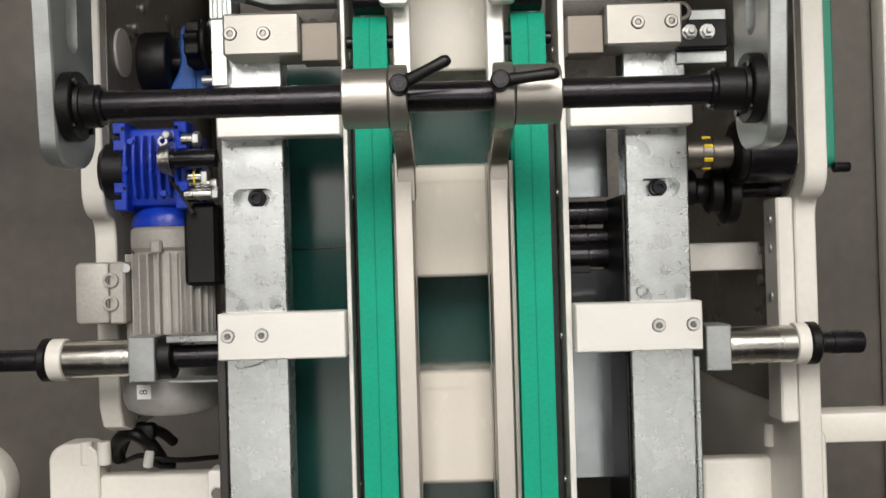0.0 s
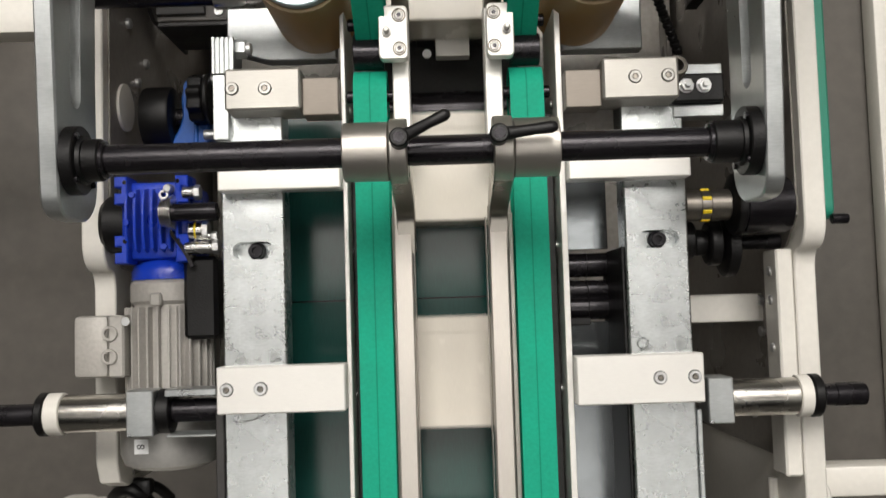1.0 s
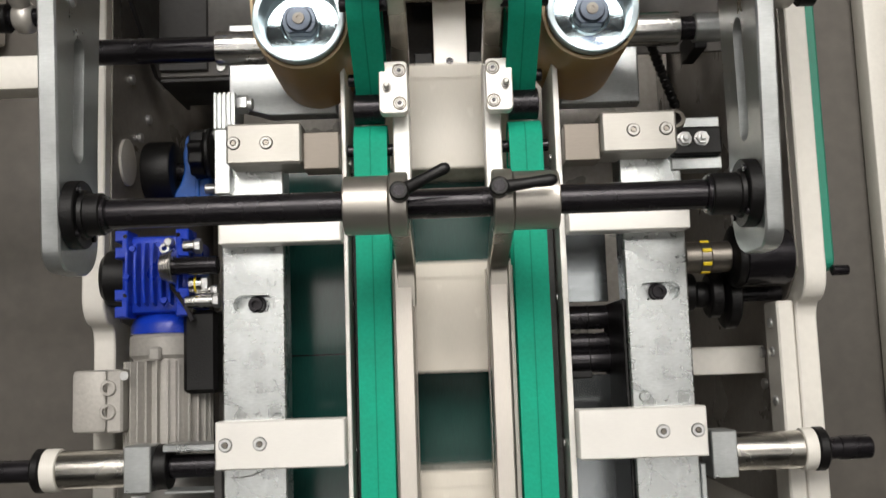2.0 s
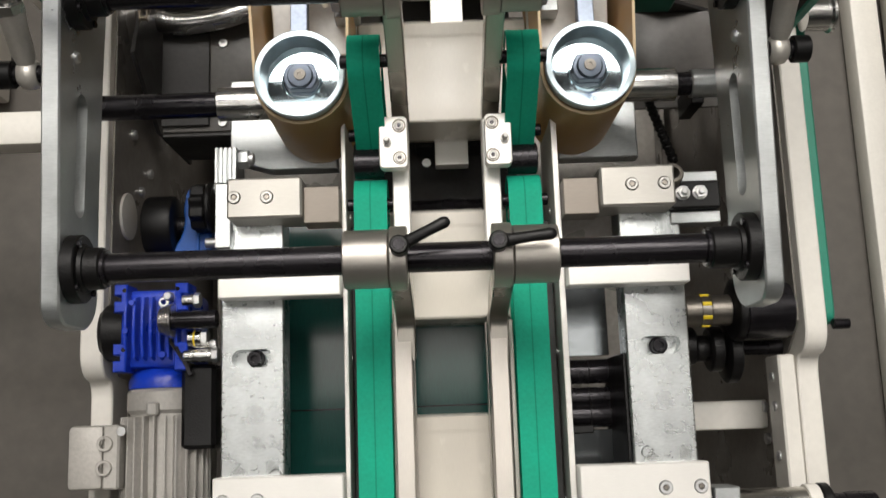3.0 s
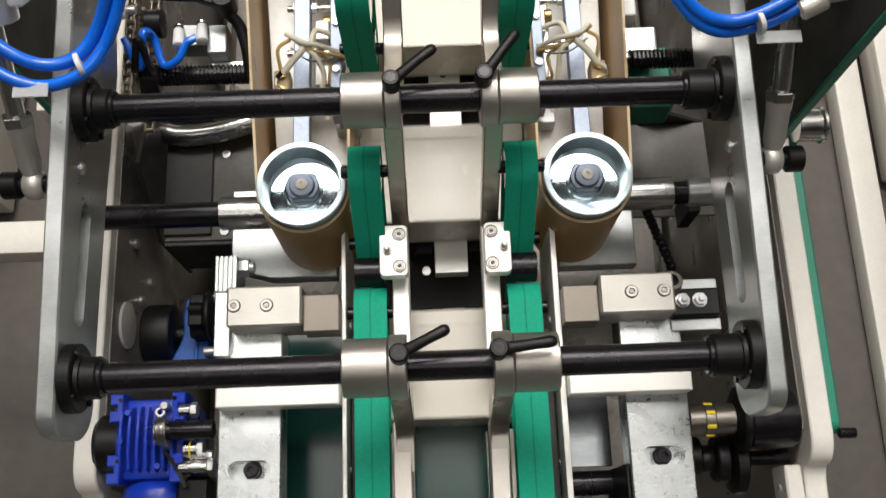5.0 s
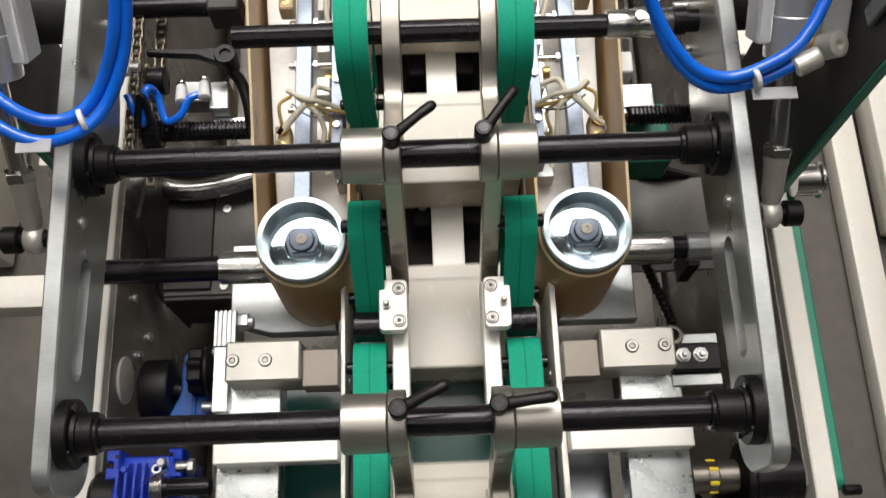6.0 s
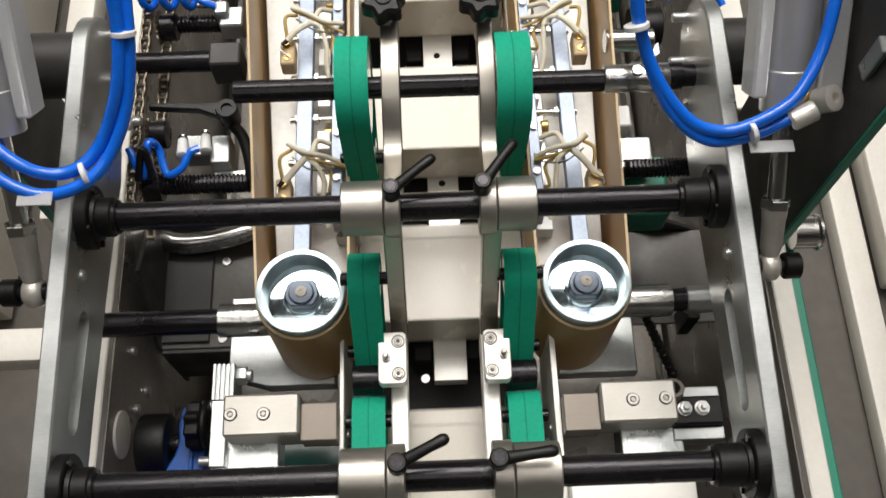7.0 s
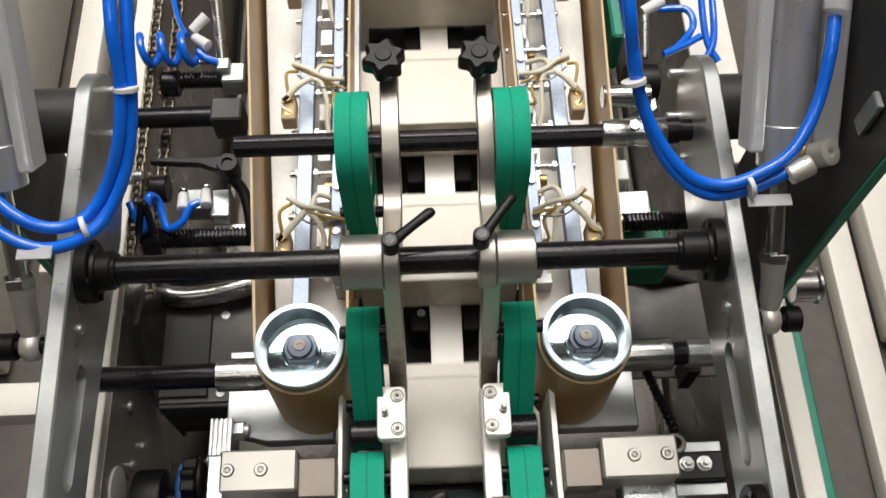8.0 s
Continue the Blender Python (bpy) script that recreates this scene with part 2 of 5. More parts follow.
def prism(outline, axis, lo, hi, bevel=0.001, bm=None):
    """An outline in the two other axes (x: y,z; y: x,z; z: x,y), drawn out from lo to hi."""
    b = bmesh.new()

    def at(u, v, w):
        return {"x": (w, u, v), "y": (u, w, v), "z": (u, v, w)}[axis]

    low = [b.verts.new(at(u, v, lo)) for u, v in outline]
    top = [b.verts.new(at(u, v, hi)) for u, v in outline]
    n = len(outline)
    caps = [b.faces.new(low[::-1]), b.faces.new(top)]
    for k in range(n):
        b.faces.new((low[k], low[(k + 1) % n], top[(k + 1) % n], top[k]))
    bmesh.ops.recalc_face_normals(b, faces=b.faces)
    if bevel:
        rim = {e for f in caps for e in f.edges}
        bmesh.ops.bevel(b, geom=list(rim), offset=bevel, segments=1, affect="EDGES")
    bmesh.ops.triangulate(b, faces=[f for f in b.faces if len(f.verts) > 8])
    return b if bm is None else join(bm, b)


def stadium(cu, cv, du, dv, r, n=8):
    """The outline of a slot with round ends: its half sizes du, dv and the corner radius r."""
    out = []
    for su, sv, a0 in ((1, 1, 0), (-1, 1, 90), (-1, -1, 180), (1, -1, 270)):
        for k in range(n + 1):
            a = radians(a0 + 90 * k / n)
            out.append((cu + su * (du - r) + r * math.cos(a), cv + sv * (dv - r) + r * math.sin(a)))
    return out


def cut(ob, tool_bm):
    """Cuts a hole of the tool's shape through a part."""
    me = bpy.data.meshes.new("tool")
    at = ROOT.get(ob, Vector((0, 0, 0)))
    bmesh.ops.translate(tool_bm, verts=tool_bm.verts, vec=-at)
    tool_bm.to_mesh(me)
    tool_bm.free()
    tool = bpy.data.objects.new("tool", me)
    scene.collection.objects.link(tool)
    mod = ob.modifiers.new("hole", "BOOLEAN")
    mod.operation, mod.object, mod.solver = "DIFFERENCE", tool, "EXACT"
    if ob.parent is not None:
        tool.location = at
    bpy.context.view_layer.update()
    done = bpy.data.meshes.new_from_object(ob.evaluated_get(bpy.context.evaluated_depsgraph_get()))
    ob.modifiers.clear()
    ob.data = done
    bpy.data.objects.remove(tool)
    done.shade_smooth()
    done.set_sharp_from_angle(angle=radians(35))


def offset_loop(circles, grow, n=14):
    """The outline of a belt round pulleys: (u, v, radius) in anticlockwise order."""
    out = []
    m = len(circles)
    for i in range(m):
        u, v, r = circles[i]
        pu, pv, pr = circles[i - 1]
        nu, nv, nr = circles[(i + 1) % m]

        def normal(u0, v0, r0, u1, v1, r1):
            d = math.hypot(u1 - u0, v1 - v0)
            return math.atan2(v1 - v0, u1 - u0) - math.pi / 2 + math.asin((r1 - r0) / d) * -1

        a0, a1 = normal(pu, pv, pr, u, v, r), normal(u, v, r, nu, nv, nr)
        while a1 < a0:
            a1 += 2 * math.pi
        for k in range(n + 1):
            a = a0 + (a1 - a0) * k / n
            out.append((u + (r + grow) * math.cos(a), v + (r + grow) * math.sin(a)))
    return out


def belt_mesh(circles, axis, lo, hi, thick):
    """An endless belt of that thickness round pulleys."""
    inner, outer = offset_loop(circles, 0), offset_loop(circles, thick)
    b = bmesh.new()

    def at(u, v, w):
        return {"x": (w, u, v), "z": (u, v, w)}[axis]

    rows = [[b.verts.new(at(u, v, w)) for u, v in line] for line, w in ((inner, lo), (outer, lo), (outer, hi), (inner, hi))]
    n = len(inner)
    for a, c in zip(rows, rows[1:] + rows[:1]):
        for k in range(n):
            b.faces.new((a[k], a[(k + 1) % n], c[(k + 1) % n], c[k]))
    bmesh.ops.recalc_face_normals(b, faces=b.faces)
    return b


def socket_screw(parent, p, r, axis=(0, 0, 1), name="screw", h=None, material=None):
    """A socket head screw whose head stands on p."""
    h = h or r * 0.8
    ax = Vector(axis)
    b = lathe(p, axis, [(0, r), (h * 0.75, r), (h, r * 0.85), (h, r * 0.5), (h * 0.35, r * 0.48)], 18)
    return part(name, b, material or BOLT, parent)


def hex_nut(p, axis, r, h, bm=None):
    return lathe(p, axis, [(0, r * 0.93), (h * 0.1, r), (h * 0.9, r), (h, r * 0.93)], 6, bm)


def deeper(ob, k):
    """Moves a thing along its line of sight from the eye, grown to match."""
    eye = Vector((0, 0, EYE))
    ob.location = eye + k * (Vector(ob.location) - eye)
    ob.scale = (k, k, k)
    return ob

# ---- the hall ----
whole("floor", box(-6, 6, -6, 8, -0.2, 0.0, 0), FLOOR, "grey polished concrete hall floor", "floor", kind="structure")
whole("ceiling", box(-6, 6, -6, 8, 5.0, 5.2, 0), CEIL, "grey hall ceiling", "ceiling", kind="structure")
for nm, b in (("wall_west", (-6.2, -6, -6, 8)), ("wall_east", (6, 6.2, -6, 8)), ("wall_south", (-6, 6, -6.2, -6)), ("wall_north", (-6, 6, 8, 8.2))):
    whole(nm, box(*b, 0, 5, 0), WALLM, "plain painted hall wall", "wall", kind="structure")


def ceiling_light(x, y, w, h):
    t = thing("ceiling_light", (x, y, 4.9), "white rectangular hall ceiling light, outer side pair added as fill", "ceiling light", "hall ceiling lights")
    part("housing", box(x - w / 2 - 0.02, x + w / 2 + 0.02, y - h / 2 - 0.02, y + h / 2 + 0.02, 4.9, 5.0, 0.005), WHITE, t)
    part("diffuser", box(x - w / 2, x + w / 2, y - h / 2, y + h / 2, 4.885, 4.8985, 0.002), GLOW, t, "bright white diffuser")


# the outer side pair gets fixtures too, though only added as fill
for lx, ly, lw, lh in LAMPS:
    ceiling_light(lx, ly, lw, lh)

# ---- the machine's white frame ----


def side_plate(sign, k):
    """A painted side plate with a stepped, round-cornered front end; k: how far below the eye it lies, against the right one."""
    c = 0.0135

    def low(z):
        return EYE - (EYE - z) * k

    lo, hi = sorted(((c + sign * 0.349) * k, (c + sign * 0.371) * k))
    t = thing("frame_plate", ((lo + hi) / 2, 0.3, 0.0), "white painted machine side plate with a rounded step", "machine frame", "machine side plates")
    step = [(4.2, 0.0), (4.2, 0.93)] + [(0.080 - 0.030 * math.sin(radians(a)), 0.905 + 0.025 * math.cos(radians(a))) for a in range(0, 91, 15)]
    step += [(0.050 - 0.022 * (1 - math.cos(radians(a))), 0.905 - 0.010 * math.sin(radians(a))) for a in range(15, 91, 15)]
    end = -0.18 if sign < 0 else -0.62
    step += [(end + 0.03, 0.895), (end + 0.008, 0.885), (end, 0.86), (end, 0.0)]
    part("panel", prism([(y, max(0.0, low(z))) if z > 0 else (y, 0.0) for y, z in step], "x", lo, hi, 0.0015), WHITE, t)
    if sign > 0:
        part("top_flange", box(0.330, hi, 0.56, 4.1, 0.9303, 0.936, 0.001), WHITE, t)
        part("inner_rail", box(0.344, 0.3615, -0.18, 0.052, 0.855, 0.895, 0.002), WHITE, t)
        for yy in (0.03, 0.0, -0.05, -0.10):
            part("rail_screw", lathe((0.344, yy, 0.875), (-1, 0, 0), [(0, 0.005), (0.002, 0.005), (0.003, 0.0035)], 12), BOLT, t)
    face = lo if sign > 0 else hi
    liner = sorted((face - sign * 0.0025, face - sign * 0.0003))
    part("liner", prism([(4.1, 0.44), (4.1, low(0.915)), (0.085, low(0.915)), (0.055, low(0.88)), (0.052, low(0.850)), (-0.17, low(0.850)), (-0.17, 0.44)], "x", *liner, 0.0003), LINER, t, "dark grey steel inner liner")
    face -= sign * 0.0027
    for yy, zz in ((0.0, 0.80), (-0.035, 0.80), (0.0, 0.77), (-0.13, 0.76), (0.33, 0.86), (0.42, 0.84), (0.27, 0.83), (0.30, 0.80), (0.20, 0.80), (0.17, 0.86)):
        part("screw", lathe((face, yy, low(zz)), (-sign, 0, 0), [(0, 0.006), (0.004, 0.006), (0.005, 0.004)], 12), BOLT, t)
    part("bushing", lathe((face, 0.232, low(0.872)), (-sign, 0, 0), [(0, 0.026), (0.003, 0.026), (0.004, 0.022)], 28), WHITE, t)
    return t


side_plate(-1, 1.032)
side_plate(1, 1.0)
# teal cover along the outer side
whole("outer_cover", prism(stadium(0.31, 0.46, 0.23, 0.46, 0.012), "x", 0.3855, 0.3975, 0.002), TEAL, "teal painted cover outside the frame plate", "cover")


def corner_box(sign, x0, x1):
    """A white welded box at the near end, held by two socket screws."""
    t = thing("corner_housing", ((x0 + x1) / 2, -0.4, 0.5), "white painted housing bolted to the frame", "housing", "near end housings")
    part("body", box(x0, x1, -0.75, -0.236, 0.772, 0.80, 0.005, seg=3), WHITE, t)
    xo = x0 if sign < 0 else x1
    part("flange", prism(stadium(xo - sign * 0.012, -0.43, 0.028, 0.232, 0.02), "z", 0.768, 0.806, 0.002), WHITE, t)
    for k in (0, 1):
        px = xo - sign * (0.024 + 0.022 * k)
        part("screw", rod((px, -0.196, 0.80 + 0.004 * k), (px, -0.222, 0.80 + 0.004 * k), 0.0075, 16), WHITE, t, "white painted screw head")
    return t


corner_box(-1, -0.432, -0.232)
corner_box(1, 0.286, 0.408)
whole("cross_tube", box(0.255, 0.372, -0.024, 0.008, 0.755, 0.80, 0.004, seg=2), WHITE, "white painted square cross tube", "frame tube")
whole("cross_tube", box(0.409, 1.4, -0.222, -0.188, 0.755, 0.80, 0.004, seg=2), WHITE, "white painted square outrigger tube", "frame tube")
for x0, x1, y0, y1, z0, posts in ((0.855, 0.912, -2.5, 5.0, 0.004, (-2.2, -0.9, 1.6, 2.8)), (-0.735, -0.680, 0.78, 5.0, 0.185, (0.95, 1.6, 2.8, 4.0))):
    t = thing("floor_rail", ((x0 + x1) / 2, 1.0, 0), "white painted square rail along the floor beside the machine", "rail", "floor rails")
    part("rail", box(x0, x1, y0, y1, z0, z0 + (0.054 if x0 > 0 else 0.065), 0.006, seg=2), WHITE, t)
    for yy in posts:
        part("post", box(x0 + 0.012, x1 - 0.012, yy, yy + 0.05, 0.0, z0 - 0.0005, 0.003), WHITE, t)
for x0, x1, h in ((0.932, 1.34, 0.09), (-1.20, -0.86, 0.41)):
    t = thing("side_cabinet", ((x0 + x1) / 2, 2.0, 0), "white painted low cabinet beside the machine", "cabinet", "side cabinets")
    part("body", box(x0, x1, 0.66, 5.0, 0.02, h, 0.008, seg=2), WHITE, t)
    part("lid", box(x0 - 0.006, x1 + 0.006, 0.655, 5.0, h + 0.0002, h + 0.02, 0.004, seg=2), WHITE, t)
    part("plinth", box(x0 + 0.03, x1 - 0.03, 0.70, 5.0, 0.0, 0.0198, 0), DARK, t)
    for yy in (1.1, 1.6, 2.1, 2.6):
        part("door_seam", box(x0 - 0.002, x0, yy, yy + 0.004, 0.03, h - 0.01, 0), DARK, t)
whole("outrigger_tube", box(-1.4, -0.372, 0.410, 0.460, 0.50, 0.55, 0.004, seg=2), WHITE, "white painted square outrigger tube", "frame tube")
t = thing("drip_pan", (0.0, 1.0, 0.42), "grey steel drip pan under the machine", "pan")
part("sheet", box(-0.33, 0.355, -0.22, 4.2, 0.42, 0.43, 0.001), LINER, t)
for x0, x1 in ((-0.33, -0.322), (0.347, 0.355)):
    part("rim", box(x0, x1, -0.22, 4.2, 0.4302, 0.47, 0.001), LINER, t)
part("front_rim", box(-0.3218, 0.3468, -0.22, -0.214, 0.4302, 0.47, 0.001), LINER, t)
for yy in (0.2, 1.2, 2.2, 3.2):
    part("support", box(-0.30, 0.33, yy, yy + 0.05, 0.0, 0.4198, 0.002), DARK, t)

# ---- long beams, cross bars ----


def beam(x0, x1, slot_x, slot_y, side):
    t = thing("support_beam", ((x0 + x1) / 2, 0, 0.93), "zinc-plated steel support beam with an adjusting slot", "beam", "support beams")
    body = part("beam_body", box(x0, x1, -3.0, 0.205, 0.94, 0.975, 0.0015), BEAMZINC, t)
    cut(body, prism(stadium(slot_x, slot_y, 0.0195, 0.0085, 0.0084), "z", 0.955, 0.99, 0))
    part("groove", box(x0 + 0.014, x0 + 0.0155, -3.0, 0.04, 0.9745, 0.9753, 0), BEAMZINC, t)
    part("slot_bolt", lathe((slot_x + 0.001, slot_y, 0.958), (0, 0, 1), [(0, 0.0085), (0.003, 0.0085), (0.003, 0.0072), (0.0125, 0.0072), (0.0135, 0.0062), (0.0135, 0.0038), (0.008, 0.0036)], 24), SHAFT, t, "dark steel socket head bolt")
    part("washer", lathe((slot_x + 0.001, slot_y, 0.9553), (0, 0, 1), [(0, 0.0083), (0.0022, 0.0083)], 24), BOLT, t)
    e = x1 - 0.008 if side < 0 else x0 + 0.012
    part("pin", lathe((e, -0.046 if side < 0 else -0.037, 0.9752), (0, 0, 1), [(0, 0.0055), (0.002, 0.0055), (0.0028, 0.0045)], 16), BEAMZINC, t)
    part("plate", box(x0 - 0.009 if side < 0 else x1 + 0.001, x0 - 0.001 if side < 0 else x1 + 0.006, -3.0, -0.09 if side < 0 else -0.1, 0.90, 0.974, 0.001), DARK if side < 0 else BEAMZINC, t)
    return t


beam(-0.2072, -0.1478, -0.1775, 0.0612, -1)
beam(0.1745, 0.2338, 0.2062, 0.0607, 1)


def cross_bar(x0, x1, y0, y1, z0, z1, bolts, name="cross_bar", mat_=None, bevel=0.0012):
    t = thing(name, ((x0 + x1) / 2, (y0 + y1) / 2, z0), "pale machined cross bar held by socket screws", "bar", "cross bars")
    part("bar_body", box(x0, x1, y0, y1, z0, z1, bevel), mat_ or CREAM, t)
    for bx, by in bolts:
        part("counterbore", pipe((bx, by, z1 - 0.0008), (bx, by, z1 + 0.0003), 0.0069, 0.0061, 28), SHAFT, t, "dark counterbore ring")
        part("screw", lathe((bx, by, z1 - 0.0008), (0, 0, 1), [(0, 0.0061), (0.0016, 0.0061), (0.0026, 0.0052), (0.0026, 0.0030), (0.0008, 0.0028)], 24), SCREW if mat_ else BOLT, t)
        part("socket", lathe((bx, by, z1 + 0.0001), (0, 0, 1), [(0, 0.0027), (0.0014, 0.0024)], 6), GUNMETAL, t)
    return t


cross_bar(-0.2087, -0.0912, -0.0895, -0.0463, 0.9755, 1.0, [(-0.1994, -0.0672), (-0.1683, -0.0670)])
cross_bar(0.1200, 0.2366, -0.0912, -0.0462, 0.9755, 1.0, [(0.1962, -0.0679), (0.2278, -0.0677)])
cross_bar(-0.2050, -0.0912, 0.1155, 0.1580, 0.9755, 1.0, [(-0.1960, 0.1395), (-0.1650, 0.1395)])
cross_bar(0.1200, 0.2332, 0.1165, 0.1580, 0.9755, 1.0, [(0.1930, 0.1395), (0.2230, 0.1395)])
# clamping blocks with an inner arm
for x0, x1, a0, a1, bolts in ((-0.1950, -0.1250, -0.1248, -0.0912, [(-0.1879, 0.2084), (-0.1576, 0.2080)]), (0.1534, 0.2236, 0.1200, 0.1532, [(0.1831, 0.2087), (0.2135, 0.2090)])):
    t = cross_bar(x0, x1, 0.1882, 0.2270, 0.962, 1.01, bolts, "clamping_block", BLOCKM, 0.002)
    t["label"] = "brushed aluminium clamping block with two screws"
    part("arm", box(a0, a1, 0.1840, 0.2190, 0.970, 1.0, 0.0008), BLOCKARM, t)


# ---- belt bed ----
t = thing("bed_conveyor", (-0.02, 0, 0.80), "dark green glossy conveyor bed belt", "conveyor belt")
part("belt", box(-0.166, 0.1125, -3.0, 0.215, 0.852, 0.860, 0.002), BED, t)
part("roller", rod((-0.166, 0.215, 0.835), (0.1125, 0.215, 0.835), 0.0245, 28), SHAFT, t)
for yy in (-0.7, -0.35):
    part("carrier", box(-0.14, 0.11, yy, yy + 0.04, 0.80, 0.851, 0.002), DARK, t)
part("joint_seam", box(-0.166, 0.1125, 0.012, 0.0135, 0.8602, 0.8606, 0), SHAFT, t)


def guide_plate(x0, x1, y1, label):
    t = thing("guide_plate", ((x0 + x1) / 2, 0, 0.88), label, "guide plate", "guide plates")
    part("plate", box(x0, x1, -3.0, y1, 0.885, 0.98, 0.0006), CREAM, t)
    for k in range(6):
        yy = -0.5 + 0.14 * k
        part("screw", rod((x0 - 0.002, yy, 0.94), (x1 + 0.002, yy, 0.94), 0.004, 12), BOLT, t)


guide_plate(-0.0908, -0.0866, 0.314, "thin white steel guide plate on its edge")
guide_plate(0.1138, 0.1195, 0.306, "thin white steel guide plate on its edge")

# ---- upper belts ----


def belt_unit(name, circles, x0, x1, label, side):
    u, v, r = circles[0]
    t = thing(name, ((x0 + x1) / 2, u, v), label, "upper belt", "green upper belts")
    b = belt_mesh(circles, "x", x0, x1, 0.0035)
    part("belt", b, GREEN, t)
    xm = (x0 + x1) / 2
    # raised seams along the belt
    part("seam", belt_mesh([(a, c, q + 0.0033) for a, c, q in circles], "x", xm - 0.0008, xm + 0.0004, 0.0004), SEAM, t)
    for a, c, q in circles:
        part("pulley", lathe((x0 + 0.001, a, c), (1, 0, 0), [(0, q * 0.4), (0, q), (x1 - x0 - 0.002, q), (x1 - x0 - 0.002, q * 0.4)], 28), CHROME, t, "polished steel pulley")
        part("axle", rod((x0 - 0.008 if side < 0 else x0 - 0.006, a, c), (x1 + 0.006 if side < 0 else x1 + 0.008, a, c), min(0.006, q * 0.4), 14), SHAFT, t)
    return t


belt_unit("upper_belt", [(-3.0, 0.976, 0.02), (0.205, 0.976, 0.02)], -0.0776, -0.0464, "bright green rubber belt running round two pulleys", -1)
belt_unit("upper_belt", [(-3.0, 0.976, 0.02), (0.205, 0.976, 0.02)], 0.0686, 0.0998, "bright green rubber belt running round two pulleys", 1)
belt_unit("upper_belt", [(0.272, 0.985, 0.016), (0.318, 1.060, 0.020)], -0.0745, -0.0455, "short sloping green rubber belt beside the drum", -1)
belt_unit("upper_belt", [(0.272, 0.985, 0.016), (0.318, 1.060, 0.020)], 0.0665, 0.0955, "short sloping green rubber belt beside the drum", 1)
belt_unit("upper_belt", [(0.462, 1.025, 0.020), (0.4815, 1.125, 0.0430)], -0.0785, -0.0490, "wide green rubber belt rising to the splined shaft", -1)
belt_unit("upper_belt", [(0.462, 1.025, 0.020), (0.4815, 1.125, 0.0430)], 0.0645, 0.0955, "wide green rubber belt rising to the splined shaft", 1)


def bar_path(points, width):
    """The outline of a flat bar of that depth along a line in y and z."""
    line = [Vector(p) for p in points]
    left, right = [], []
    for i, p in enumerate(line):
        d = (line[min(i + 1, len(line) - 1)] - line[max(i - 1, 0)]).normalized()
        n = Vector((-d.y, d.x)) * width / 2
        left.append(tuple(p + n))
        right.append(tuple(p - n))
    return left + right[::-1]


def arm_set(x0, side):
    """The holding rail and the arms between the three shafts on one side of the cartons."""
    w = 0.0172
    t = thing("belt_holder", (x0, 0.13, 1.0), "anodised aluminium belt holder with bent arms", "belt holder", "belt holders")
    jog = 0.002 if side < 0 else 0.0
    part("rail", box(x0 - jog, x0 - jog + w, -3.0, 0.098, 0.965, 0.99, 0.0012), ALU_L, t)
    line = [(p.x, p.y) for p in smoothed([(0.055, 0.9755, 0), (0.098, 0.985, 0), (0.113, 1.04, 0), (0.1255, 1.112, 0)], 5)]
    part("arm", prism(bar_path(line, 0.026), "x", x0 + 0.001, x0 + w + 0.001, 0.001), ARM, t)
    part("rail", box(x0 + 0.001, x0 + w, 0.145, 0.285, 0.962, 0.992, 0.0012), CREAM, t)
    line = [(p.x, p.y) for p in smoothed([(0.286, 0.975, 0), (0.306, 1.010, 0), (0.325, 1.060, 0), (0.340, 1.108, 0), (0.348, 1.138, 0)], 5)]
    part("arm", prism(bar_path(line, 0.024), "x", x0 + 0.002, x0 + w + 0.001, 0.001), ARM, t)
    line = [(p.x, p.y) for p in smoothed([(0.348, 1.138, 0), (0.385, 1.112, 0), (0.43, 1.10, 0), (0.48, 1.13, 0), (0.546, 1.142, 0)], 5)]
    part("arm", prism(bar_path(line, 0.024), "x", x0 + 0.004 - (0.001 if side < 0 else -0.001), x0 + w + 0.003, 0.001), ARM, t)
    return t


for gx0 in (-0.0264, 0.0436):
    whole("edge_guide", box(gx0, gx0 + 0.0008, -3.0, 0.09, 0.937, 0.958, 0.0002), ALU_L, "thin aluminium edge guide beside the cartons", "edge guide", "edge guides")

arm_set(-0.0418, -1)
arm_set(0.0450, 1)


